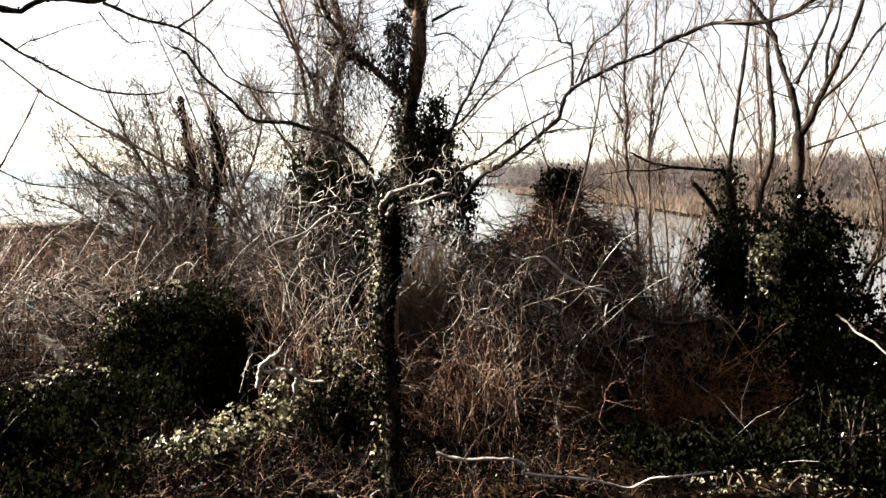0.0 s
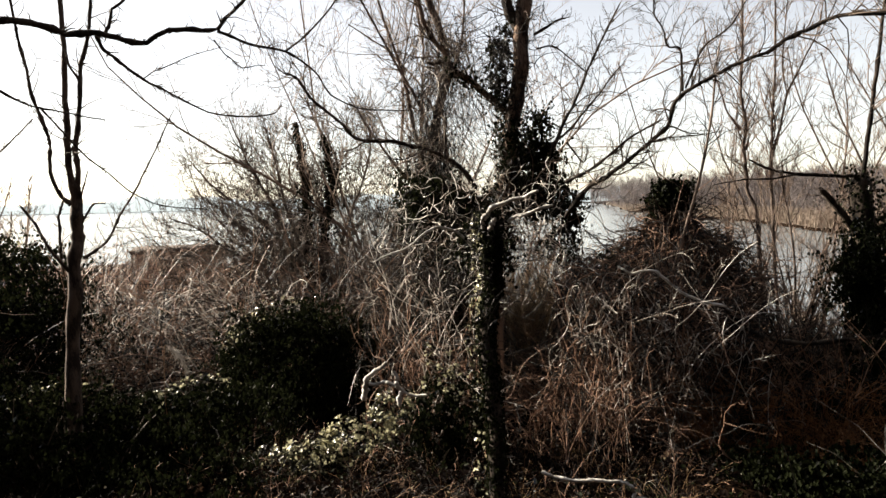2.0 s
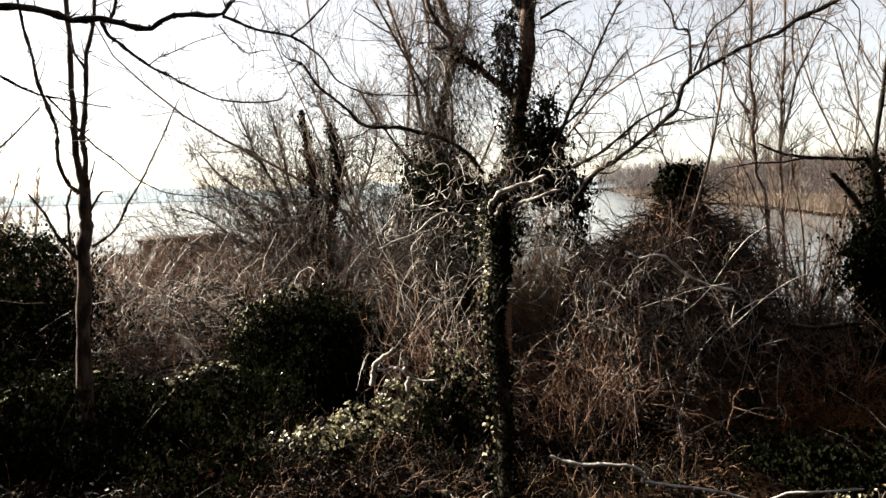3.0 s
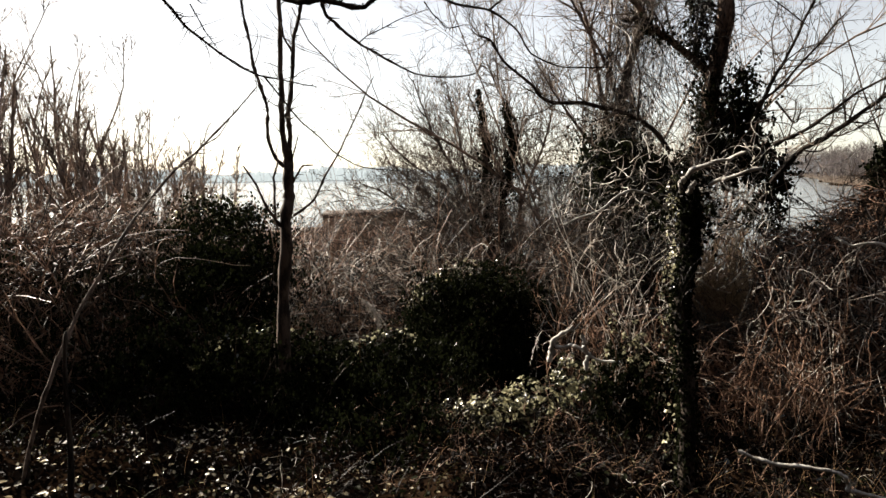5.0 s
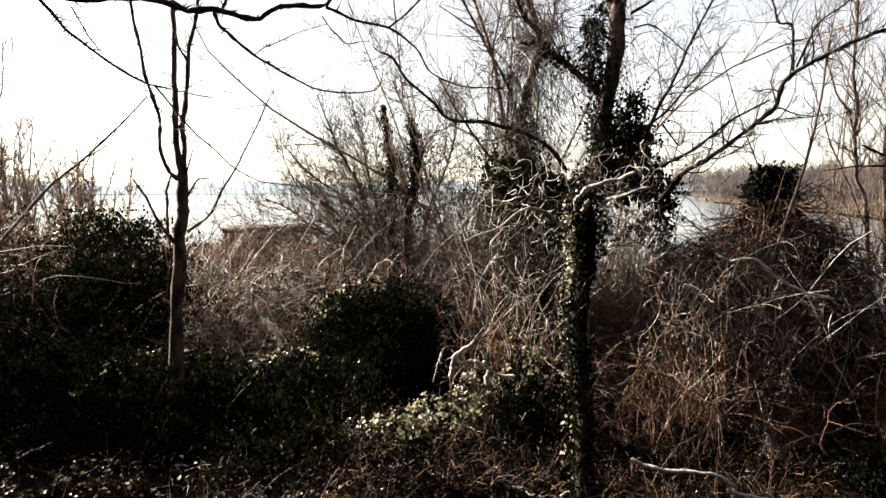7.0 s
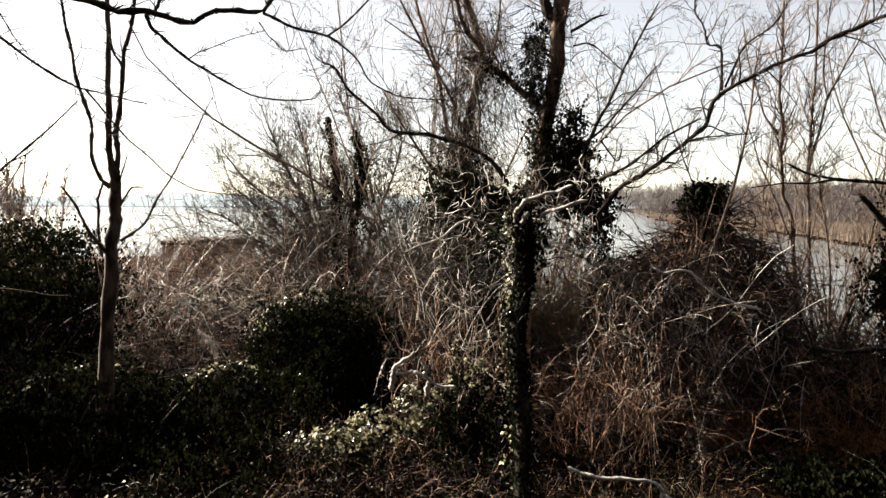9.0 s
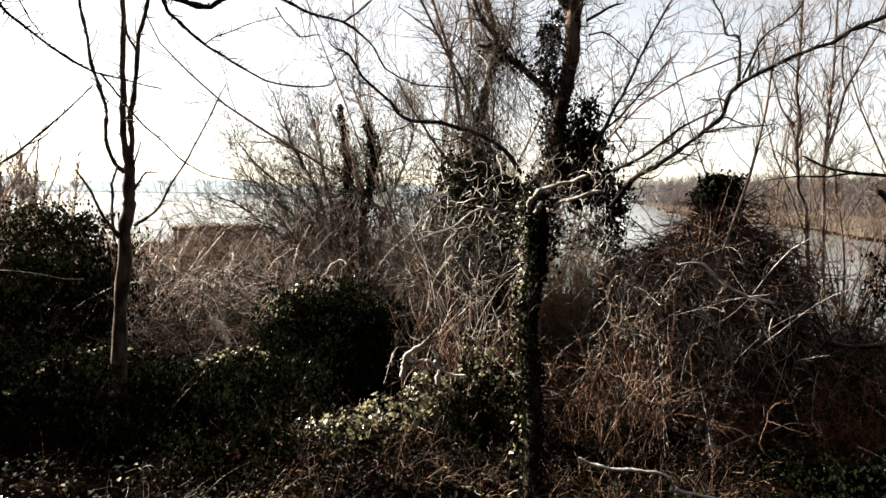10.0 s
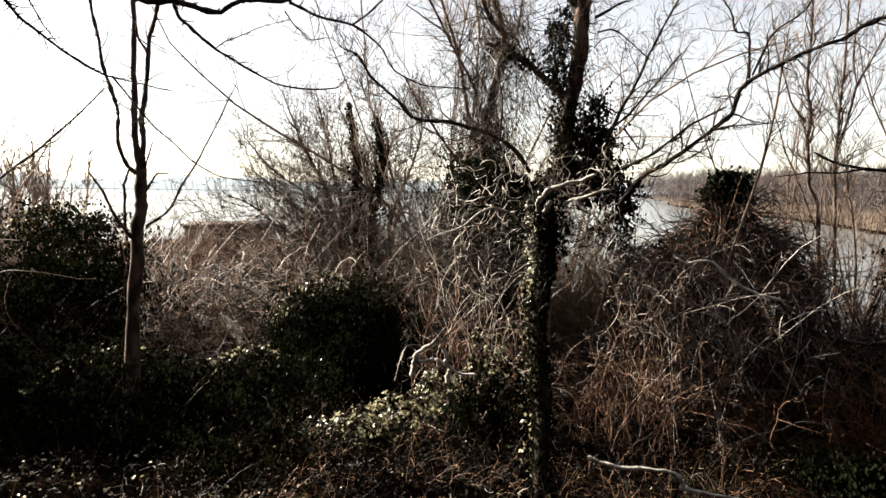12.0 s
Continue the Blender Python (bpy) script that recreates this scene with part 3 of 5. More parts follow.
# the sapling
sapling = root("forked_sapling", (-3.15, 3.95, -0.3), "slender leafless sapling forking into upright stems", "tree")
limbs = []
limbs.append(limb(sapling, [(-3.15, 3.92, -0.47), (-3.13, 3.93, 0.17), (-3.11, 3.95, 0.72), (-3.09, 3.97, 1.19), (-3.06, 3.99, 1.42), (-3.06, 3.99, 1.61), (-3.07, 3.98, 1.78)], 0.0527, 0.0340, SAPLING_BARK, "trunk"))
limbs.append(limb(sapling, [(-3.07, 3.98, 1.72), (-3.08, 3.97, 2.02), (-3.08, 3.97, 2.40), (-3.08, 3.98, 2.84), (-3.08, 3.98, 3.42)], 0.0221, 0.0136, SAPLING_BARK, "limb"))
limbs.append(limb(sapling, [(-3.06, 3.99, 1.72), (-3.03, 3.99, 1.95), (-3.01, 3.99, 2.14), (-2.98, 3.99, 2.47), (-2.94, 3.99, 2.66), (-2.90, 4.00, 2.84), (-2.85, 4.02, 3.35)], 0.0170, 0.0102, SAPLING_BARK, "limb"))
limbs.append(limb(sapling, [(-2.98, 3.98, 2.44), (-3.01, 3.97, 2.52), (-3.03, 3.95, 2.65)], 0.0080, 0.0060, SAPLING_BARK, "limb"))
limbs.append(limb(sapling, [(-3.09, 3.97, 1.65), (-3.11, 3.92, 1.70), (-3.13, 3.86, 1.86), (-3.13, 3.83, 2.12), (-3.15, 3.77, 2.36), (-3.16, 3.73, 2.56), (-3.17, 3.68, 2.76), (-3.18, 3.63, 3.15)], 0.0136, 0.0068, SAPLING_BARK, "limb"))
limbs.append(limb(sapling, [(-3.14, 3.93, 1.19), (-3.14, 3.91, 1.42), (-3.12, 3.90, 1.57), (-3.09, 3.90, 1.69)], 0.0093, 0.0076, SAPLING_BARK, "limb"))
limbs.append(limb(sapling, [(-3.10, 3.96, 1.19), (-3.14, 3.84, 1.34), (-3.16, 3.74, 1.52), (-3.17, 3.64, 1.65)], 0.0119, 0.0059, SAPLING_BARK, "limb"))
limbs.append(limb(sapling, [(-3.04, 4.00, 1.29), (-2.90, 4.03, 1.38), (-2.78, 4.04, 1.58), (-2.65, 4.06, 1.77), (-2.52, 4.07, 2.01), (-2.37, 4.09, 2.26)], 0.0102, 0.0034, SAPLING_BARK, "limb"))
limbs.append(limb(sapling, [(-3.04, 4.00, 1.53), (-2.96, 4.00, 1.63), (-2.86, 4.01, 1.66)], 0.0085, 0.0043, SAPLING_BARK, "limb"))
limbs.append(limb(sapling, [(-3.04, 4.00, 1.69), (-3.00, 4.00, 1.78), (-2.97, 3.99, 1.87)], 0.0059, 0.0034, SAPLING_BARK, "limb"))
single_twigs(sapling, limbs[1:], 9, 0.16)
spurs(sapling, limbs[1:])

# the tree whose branch hangs over the view, trunk beside the camera's stand
over = root("overhanging_tree", (-3.1, 0.9, 0.0), "leafless tree reaching a long grey branch overhead", "tree")
limbs = []
limb(over, [(-3.1, 0.9, -0.1), (-3.08, 0.92, 0.8), (-3.0, 0.97, 1.7), (-2.95, 1.0, 2.6), (-3.0, 1.05, 3.6)], 0.12, 0.07, BARK, "trunk", 12)
limbs.append(limb(over, [(-2.98, 0.98, 1.9), (-2.6, 1.2, 2.15), (-2.3, 1.4, 2.28), (-2.06, 1.56, 2.30)], 0.032, 0.02, BARK))
limbs.append(limb(over, [(-2.06, 1.56, 2.286), (-1.87, 1.81, 2.206), (-1.72, 1.98, 2.226), (-1.61, 2.09, 2.236), (-1.53, 2.17, 2.226), (-1.44, 2.25, 2.206), (-1.34, 2.33, 2.256), (-1.20, 2.43, 2.286)], 0.0136, 0.0082, BARK, "limb"))
limbs.append(limb(over, [(-1.20, 2.43, 2.286), (-1.16, 2.48, 2.366), (-1.10, 2.55, 2.506), (-0.96, 2.64, 2.726)], 0.0075, 0.0048, BARK, "limb"))
limbs.append(limb(over, [(-1.20, 2.43, 2.276), (-1.17, 2.57, 2.266), (-1.07, 2.75, 2.256), (-1.01, 2.89, 2.216), (-0.96, 3.04, 2.126), (-0.85, 3.19, 2.066), (-0.63, 3.36, 2.076)], 0.0061, 0.0027, BARK, "limb"))
limbs.append(limb(over, [(-1.07, 2.76, 2.266), (-0.99, 2.81, 2.356), (-0.90, 2.86, 2.466), (-0.82, 2.91, 2.616)], 0.0048, 0.0027, BARK, "limb"))
limbs.append(limb(over, [(-1.55, 2.21, 2.226), (-1.57, 2.29, 2.186), (-1.55, 2.39, 2.146), (-1.51, 2.50, 2.096), (-1.47, 2.60, 2.056), (-1.35, 2.75, 2.006), (-1.21, 2.90, 2.016), (-1.19, 2.99, 2.086)], 0.0068, 0.0027, BARK, "limb"))
limbs.append(limb(over, [(-1.51, 2.42, 2.116), (-1.48, 2.50, 2.166), (-1.41, 2.60, 2.236), (-1.33, 2.70, 2.286)], 0.0027, 0.0014, BARK, "limb"))
limbs.append(limb(over, [(-1.53, 2.23, 2.236), (-1.52, 2.27, 2.306), (-1.52, 2.32, 2.386), (-1.49, 2.38, 2.546)], 0.0061, 0.0041, BARK, "limb"))
limbs.append(limb(over, [(-1.24, 2.47, 2.256), (-1.22, 2.53, 2.206), (-1.20, 2.60, 2.176), (-1.13, 2.68, 2.196)], 0.0027, 0.0014, BARK, "limb"))
limbs.append(limb(over, [(-2.98, 1.0, 2.7), (-2.88, 1.5, 2.85), (-2.74, 1.93, 2.84)], 0.035, 0.018, BARK))
limbs.append(limb(over, [(-2.74, 1.93, 2.84), (-2.66, 2.24, 2.61), (-2.61, 2.49, 2.41), (-2.64, 2.64, 2.32), (-2.61, 2.85, 2.23), (-2.56, 3.05, 2.15), (-2.53, 3.25, 2.14), (-2.44, 3.47, 2.12)], 0.0088, 0.0034, BARK, "limb"))
limbs.append(limb(over, [(-2.57, 3.13, 2.15), (-2.50, 3.30, 1.96), (-2.43, 3.47, 1.82), (-2.38, 3.63, 1.70), (-2.31, 3.79, 1.63), (-2.14, 4.00, 1.60)], 0.0054, 0.0027, BARK, "limb"))
limbs.append(limb(over, [(-2.50, 2.52, 2.40), (-2.52, 2.63, 2.29), (-2.55, 2.75, 2.23)], 0.0034, 0.0020, BARK, "limb"))
single_twigs(over, limbs[2:], 11, 0.2, 0.35, 0.9, 0.0, 0.3)
spurs(over, limbs[1:], 34, 0.045)

rod = root("leaning_shoot", (-3.38, 2.2, 0.4), "thin bare shoot leaning out of the brambles", "shoot")
limbs = []
limbs.append(limb(rod, [(-3.33, 2.31, 0.65), (-3.29, 2.47, 0.95), (-3.23, 2.63, 1.20), (-3.21, 2.75, 1.36), (-3.12, 2.93, 1.59), (-3.03, 3.10, 1.75), (-2.93, 3.27, 1.96), (-2.85, 3.42, 2.14)], 0.0110, 0.0040, YOUNG_BARK, "shoot"))
limbs.append(limb(rod, [(-3.05, 3.10, 1.75), (-2.99, 3.19, 1.82), (-2.94, 3.27, 1.94)], 0.0040, 0.0020, YOUNG_BARK, "shoot"))
limb(rod, [(-3.33, 2.31, 0.65), (-3.38, 2.2, 0.35), (-3.42, 2.1, 0.0)], 0.012, 0.011, YOUNG_BARK, "shoot")
single_twigs(rod, limbs, 10, 0.12, 0.4, 0.6)
spurs(rod, limbs, 30, 0.04)
stub = root("upright_stub", (-2.44, 1.67, 0.0), "thin dark upright stem among ivy", "shoot")
limbs = []
limbs.append(limb(stub, [(-2.44, 1.67, 0.20), (-2.43, 1.68, 0.47), (-2.43, 1.68, 0.80), (-2.42, 1.69, 0.99)], 0.0120, 0.0080, BARK, "shoot"))

# ivy-covered trees by the water
right_tree = root("forked_ivy_tree", (3.1, 5.4, -0.4), "forked leafless tree rising from dark ivy", "tree")
limbs = []
limbs.append(limb(right_tree, [(3.10, 5.37, -0.40), (3.01, 5.42, 0.55), (2.93, 5.47, 1.06), (2.90, 5.48, 1.53), (2.91, 5.48, 1.85), (2.89, 5.48, 2.07)], 0.0700, 0.0450, BARK, "trunk"))
limbs.append(limb(right_tree, [(2.90, 5.48, 2.03), (2.85, 5.51, 2.35), (2.77, 5.55, 2.63), (2.66, 5.60, 2.91), (2.54, 5.66, 3.14), (2.37, 5.73, 3.53)], 0.0260, 0.0120, BARK, "limb"))
limbs.append(limb(right_tree, [(2.91, 5.48, 2.03), (2.98, 5.44, 2.23), (3.05, 5.40, 2.43), (3.12, 5.36, 2.64), (3.17, 5.33, 2.77), (3.24, 5.29, 3.13), (3.28, 5.26, 3.46)], 0.0300, 0.0110, BARK, "limb"))
limbs.append(limb(right_tree, [(2.86, 5.50, 2.44), (2.95, 5.45, 2.68), (3.03, 5.41, 2.99), (3.07, 5.39, 3.33)], 0.0150, 0.0080, BARK, "limb"))
limbs.append(limb(right_tree, [(3.05, 5.40, 2.43), (3.05, 5.40, 2.69), (3.09, 5.38, 2.90), (3.11, 5.36, 3.20)], 0.0130, 0.0070, BARK, "limb"))
limbs.append(limb(right_tree, [(2.98, 5.44, 2.25), (3.14, 5.27, 2.49), (3.23, 5.14, 2.72), (3.32, 5.00, 2.93)], 0.0140, 0.0070, BARK, "limb"))
limbs.append(limb(right_tree, [(2.96, 5.45, 1.92), (3.09, 5.14, 2.01), (3.18, 4.85, 2.09), (3.26, 4.56, 2.19)], 0.0090, 0.0050, BARK, "limb"))
growth("crown", twigs_of(limbs[1:], 7, 0.4, 0.35, 4, 2), TWIG, right_tree, "fine bare twigs")
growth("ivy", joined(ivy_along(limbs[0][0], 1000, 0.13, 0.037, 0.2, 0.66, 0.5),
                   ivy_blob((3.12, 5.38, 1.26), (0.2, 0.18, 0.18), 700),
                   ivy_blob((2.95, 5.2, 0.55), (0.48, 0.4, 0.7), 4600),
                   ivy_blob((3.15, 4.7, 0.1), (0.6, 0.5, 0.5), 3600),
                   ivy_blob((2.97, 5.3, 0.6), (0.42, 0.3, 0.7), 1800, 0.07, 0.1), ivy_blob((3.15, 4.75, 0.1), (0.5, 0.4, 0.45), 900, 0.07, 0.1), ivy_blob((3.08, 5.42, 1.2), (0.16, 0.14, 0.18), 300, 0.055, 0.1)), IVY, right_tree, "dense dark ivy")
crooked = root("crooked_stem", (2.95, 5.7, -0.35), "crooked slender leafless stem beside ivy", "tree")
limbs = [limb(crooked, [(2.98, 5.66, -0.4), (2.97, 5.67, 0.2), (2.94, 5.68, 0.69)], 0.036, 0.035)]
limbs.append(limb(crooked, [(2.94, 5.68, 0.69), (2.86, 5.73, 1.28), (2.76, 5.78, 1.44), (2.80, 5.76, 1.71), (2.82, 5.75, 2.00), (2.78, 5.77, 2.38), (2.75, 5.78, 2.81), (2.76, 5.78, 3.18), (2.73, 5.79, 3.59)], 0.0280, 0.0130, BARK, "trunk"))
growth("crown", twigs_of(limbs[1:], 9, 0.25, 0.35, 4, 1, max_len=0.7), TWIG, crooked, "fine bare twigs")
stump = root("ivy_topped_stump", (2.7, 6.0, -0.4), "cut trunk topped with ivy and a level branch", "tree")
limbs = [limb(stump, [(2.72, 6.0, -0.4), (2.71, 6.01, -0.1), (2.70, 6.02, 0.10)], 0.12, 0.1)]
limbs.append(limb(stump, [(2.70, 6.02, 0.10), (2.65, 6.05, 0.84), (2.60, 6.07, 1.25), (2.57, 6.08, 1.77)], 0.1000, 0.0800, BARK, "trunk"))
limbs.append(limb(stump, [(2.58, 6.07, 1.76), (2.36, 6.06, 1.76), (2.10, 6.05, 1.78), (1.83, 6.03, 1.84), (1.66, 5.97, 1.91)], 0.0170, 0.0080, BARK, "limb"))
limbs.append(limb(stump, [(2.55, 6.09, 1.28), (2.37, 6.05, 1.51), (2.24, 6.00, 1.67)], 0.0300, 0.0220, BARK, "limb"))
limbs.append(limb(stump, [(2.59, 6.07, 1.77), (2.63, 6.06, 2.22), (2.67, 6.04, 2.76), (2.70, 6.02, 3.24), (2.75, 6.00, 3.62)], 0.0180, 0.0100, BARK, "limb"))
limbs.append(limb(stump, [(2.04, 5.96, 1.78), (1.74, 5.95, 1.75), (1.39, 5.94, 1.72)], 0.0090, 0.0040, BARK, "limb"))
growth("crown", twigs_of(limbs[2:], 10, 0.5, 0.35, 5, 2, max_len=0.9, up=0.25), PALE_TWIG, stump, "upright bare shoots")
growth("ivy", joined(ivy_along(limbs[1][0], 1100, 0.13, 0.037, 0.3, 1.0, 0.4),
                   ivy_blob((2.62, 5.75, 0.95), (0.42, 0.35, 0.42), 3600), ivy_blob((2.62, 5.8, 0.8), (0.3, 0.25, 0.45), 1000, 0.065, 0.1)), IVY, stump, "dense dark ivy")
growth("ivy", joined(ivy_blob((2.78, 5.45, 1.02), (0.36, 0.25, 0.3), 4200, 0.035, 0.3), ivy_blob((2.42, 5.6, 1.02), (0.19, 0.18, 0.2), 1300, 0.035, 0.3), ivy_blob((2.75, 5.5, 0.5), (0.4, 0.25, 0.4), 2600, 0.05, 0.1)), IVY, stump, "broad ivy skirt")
# the sunlit patch is painted with the paler ivy copy
growth("sun_painted_ivy", ivy_blob((2.48, 5.05, 1.08), (0.13, 0.10, 0.2), 420, 0.045, rise=0.7), LIT_IVY, stump, "ivy leaves painted yellow-green as if sunlit")

vine_stump = root("vine_covered_stump", (1.27, 6.9, -0.5), "dead stump smothered in dry vines and ivy", "tree stump")
limbs = [limb(vine_stump, [(1.3, 6.88, -0.55), (1.29, 6.88, -0.1), (1.29, 6.88, 0.24)], 0.12, 0.1)]
limbs.append(limb(vine_stump, [(1.29, 6.88, 0.24), (1.26, 6.89, 0.96), (1.25, 6.89, 1.31), (1.20, 6.90, 1.57)], 0.1000, 0.0700, BARK, "trunk"))
growth("ivy", joined(ivy_blob((1.16, 6.85, 1.6), (0.19, 0.15, 0.16), 2400, 0.045, 0.4), ivy_blob((1.26, 6.85, 1.62), (0.13, 0.12, 0.15), 1000, 0.045, 0.4), ivy_blob((1.12, 6.86, 1.38), (0.2, 0.14, 0.13), 900, 0.045, 0.3),
                     ivy_blob((1.2, 6.92, 1.05), (0.24, 0.18, 0.3), 2000, 0.045, 0.2), ivy_blob((0.9, 6.95, 0.95), (0.26, 0.2, 0.2), 1300, 0.045, 0.2), ivy_blob((1.55, 6.95, 0.75), (0.28, 0.2, 0.26), 1600, 0.045, 0.2), ivy_blob((1.2, 7.0, 0.5), (0.6, 0.3, 0.4), 2600, 0.045, 0.2)), IVY, vine_stump, "dark ivy")


def vine_cone(n, lo, hi, mat, r, label):
    """Dry vines that hang in swags about the stump, shouldering out towards its foot."""
    a = rng.uniform(0, 2 * np.pi, n)
    z = lo + (hi - lo) * rng.uniform(0, 1, n) ** 1.25
    w = (0.16 + 0.62 * smoothstep(1.5, 0.95, z) * (1 + 0.22 * np.sin(a * 3 + 1) + 0.15 * np.sin(z * 17))) * rng.uniform(0.35, 1.0, n)
    start = np.stack([1.2 + w * np.cos(a), 6.82 + 0.6 * w * np.sin(a), z], -1)
    P, R = grow(start, np.stack([np.cos(a) * 0.7, np.sin(a) * 0.5, rng.uniform(-1.6, 0.5, n)], -1), rng.uniform(0.15, 0.6, n), rng.uniform(*r, n), 8, 0.33, -0.16, 0.5)
    growth("vine_tangle", tube_data(P, R), mat, vine_stump, label)


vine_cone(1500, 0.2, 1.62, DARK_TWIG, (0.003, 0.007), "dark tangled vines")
vine_cone(2300, 0.1, 1.5, RED_CANE, (0.0035, 0.0075), "reddish-brown dry vines")
vine_cone(520, 0.1, 1.45, CANE, (0.0025, 0.0045), "pale dry vine ends")
shoot = root("pale_leaning_shoot", (0.9, 6.25, -0.5), "thin pale brown shoot leaning over the stump", "shoot")
limbs = [limb(shoot, [(0.85, 6.28, -0.5), (0.95, 6.25, 0.2), (1.07, 6.21, 0.81)], 0.016, 0.013, PALE_TWIG, "shoot")]
limbs.append(limb(shoot, [(1.07, 6.21, 0.81), (1.18, 6.19, 1.24), (1.33, 6.16, 1.87), (1.42, 6.14, 2.53), (1.47, 6.13, 2.97)], 0.0160, 0.0060, PALE_TWIG, "shoot"))
growth("crown", twigs_of(limbs[1:], 14, 0.3, 0.35, 3, 0, max_len=0.5), CANE, shoot)


def bare_shrub(name, place, label, stems, height, lean, radius=0.02, mat=PALE_TWIG, per=(8, 5, 3), spread=0.25, k=9, up=0.12, category="shrub", group="", fine=0.0022, fork=0.6, wander=0.13, reach=0.45, stem_mat=None):
    """A leafless many-stemmed shrub or tree: main stems fanning from the base, then three orders of twigs."""
    x, y = place
    z = float(ground_z(x, y)) - 0.05
    ob = root(name, (x, y, z), label, category, group)
    a = rng.uniform(0, 2 * np.pi, stems)
    rr = spread * np.sqrt(rng.uniform(0, 1, stems))
    base = np.stack([x + rr * np.cos(a), y + rr * np.sin(a), np.full(stems, z)], -1)
    tilt = lean * rng.uniform(0.15, 1.0, stems)
    D = np.stack([np.cos(a) * tilt, np.sin(a) * tilt, np.ones(stems)], -1)
    L = height * rng.uniform(0.7, 1.1, stems)
    P, R = grow(base, D, L, radius * rng.uniform(0.5, 1.1, stems), k + 3, wander, up * 0.3, 0.25)
    for i in range(stems):
        part("stem", tube_data(P[i:i + 1], R[i:i + 1], 6), stem_mat or mat, ob)
    P1, R1 = offshoots(P, R, per[0], 0.15, 0.98, fork, reach, 0.55, 6, 0.22, up, fine * 1.4)
    P2, R2 = offshoots(P1, R1, per[1], 0.15, 1.0, fork, 0.5, 0.6, 4, 0.24, up, fine * 1.15)
    sets = [tube_data(P1, R1), tube_data(P2, R2)]
    if per[2]:
        P3, R3 = offshoots(P2, R2, per[2], 0.2, 1.0, fork, 0.55, 0.8, 3, 0.26, up, fine * 1.05)
        sets.append(tube_data(P3, R3))
    growth("crown", joined(*sets), mat, ob, "fine bare twigs")
    return ob, P, R


rng = np.random.default_rng(21)
# willow scrub between the trees and the lake
ob, P, R = bare_shrub("willow_bush", (-3.3, 9.0), "wide leafless willow bush with two ivied stems", 44, 3.5, 0.75, 0.015, TWIG, (14, 6, 3), 0.7, fine=0.0037, fork=0.75, wander=0.19)
limbs = []
limbs.append(limb(ob, [(-3.10, 8.47, 0.53), (-3.38, 8.36, 1.07), (-3.55, 8.29, 1.59), (-3.75, 8.20, 2.03), (-3.91, 8.13, 2.39), (-4.04, 8.06, 2.82)], 0.0240, 0.0070, TWIG, "stem"))
limbs.append(limb(ob, [(-3.17, 8.44, 0.53), (-3.45, 8.33, 0.76), (-3.93, 8.12, 0.94), (-4.34, 7.91, 1.29), (-4.71, 7.69, 1.49)], 0.0240, 0.0070, TWIG, "stem"))
limbs.append(limb(ob, [(-3.17, 8.44, 0.57), (-3.38, 8.36, 0.92), (-3.70, 8.22, 1.42), (-4.18, 7.99, 1.82), (-4.48, 7.83, 2.20)], 0.0240, 0.0070, TWIG, "stem"))
limbs.append(limb(ob, [(-3.10, 8.47, 0.53), (-3.31, 8.39, 1.22), (-3.45, 8.33, 1.82), (-3.55, 8.29, 2.33), (-3.65, 8.25, 2.77)], 0.0240, 0.0070, TWIG, "stem"))
limbs.append(limb(ob, [(-2.74, 8.59, 0.54), (-2.71, 8.60, 1.23), (-2.46, 8.67, 1.91), (-2.33, 8.71, 2.44), (-2.40, 8.69, 2.95)], 0.0240, 0.0070, TWIG, "stem"))
limbs.append(limb(ob, [(-2.88, 8.54, 0.53), (-2.95, 8.52, 1.45), (-2.75, 8.59, 2.13), (-3.00, 8.50, 2.64), (-3.16, 8.45, 3.08)], 0.0240, 0.0070, TWIG, "stem"))
limbs.append(limb(ob, [(-3.10, 8.47, 0.53), (-3.65, 8.25, 1.07), (-4.05, 8.06, 1.47), (-4.39, 7.88, 1.80)], 0.0240, 0.0070, TWIG, "stem"))
limbs.append(limb(ob, [(-3.03, 8.49, 0.53), (-3.17, 8.44, 1.37), (-3.21, 8.43, 2.12), (-3.38, 8.36, 2.63)], 0.0240, 0.0070, TWIG, "stem"))
growth("crown", twigs_of(limbs, 30, 0.45, 0.4, 6, 3, 0.7, 0.15, 0.12, 0.8), TWIG, ob, "fine bare twigs")
for tip in ((-3.10, 8.0, 2.63), (-2.76, 8.02, 2.46)):
    path = smooth_path([(-2.85, 8.05, -0.7), (-2.9 + (tip[0] + 2.9) * 0.5, 8.03, 0.9), (tip[0] + 0.1, tip[1], 1.8), tip], 6)
    part("stem", tube_data(path[None], np.linspace(0.04, 0.015, len(path))[None], 7), BARK, ob)
    growth("ivy", ivy_along(path, 1700, 0.14, 0.046, 0.25, 1.0, 1.0, 0.03, narrow=0.85), IVY, ob, "ivy sleeve round a stem")
bare_shrub("willow_tree", (-1.75, 8.6), "leafless multi-stemmed willow tree with pinkish twigs", 11, 6.2, 0.36, 0.026, PALE_TWIG, (16, 7, 3), 0.5, fine=0.0022, fork=0.7, wander=0.17, reach=0.28)
draped = root("vine_draped_tree", (-1.35, 6.75, -0.6), "leafless leaning tree draped with dry vines", "tree")
limbs = []
limbs.append(limb(draped, [(-1.13, 6.72, 0.36), (-1.16, 6.71, 1.18), (-1.18, 6.71, 1.70), (-1.15, 6.71, 2.09), (-1.09, 6.72, 2.49), (-0.98, 6.74, 2.94), (-1.05, 6.73, 3.33), (-1.19, 6.71, 3.76), (-1.34, 6.68, 4.41)], 0.0600, 0.0280, YOUNG_BARK, "limb"))
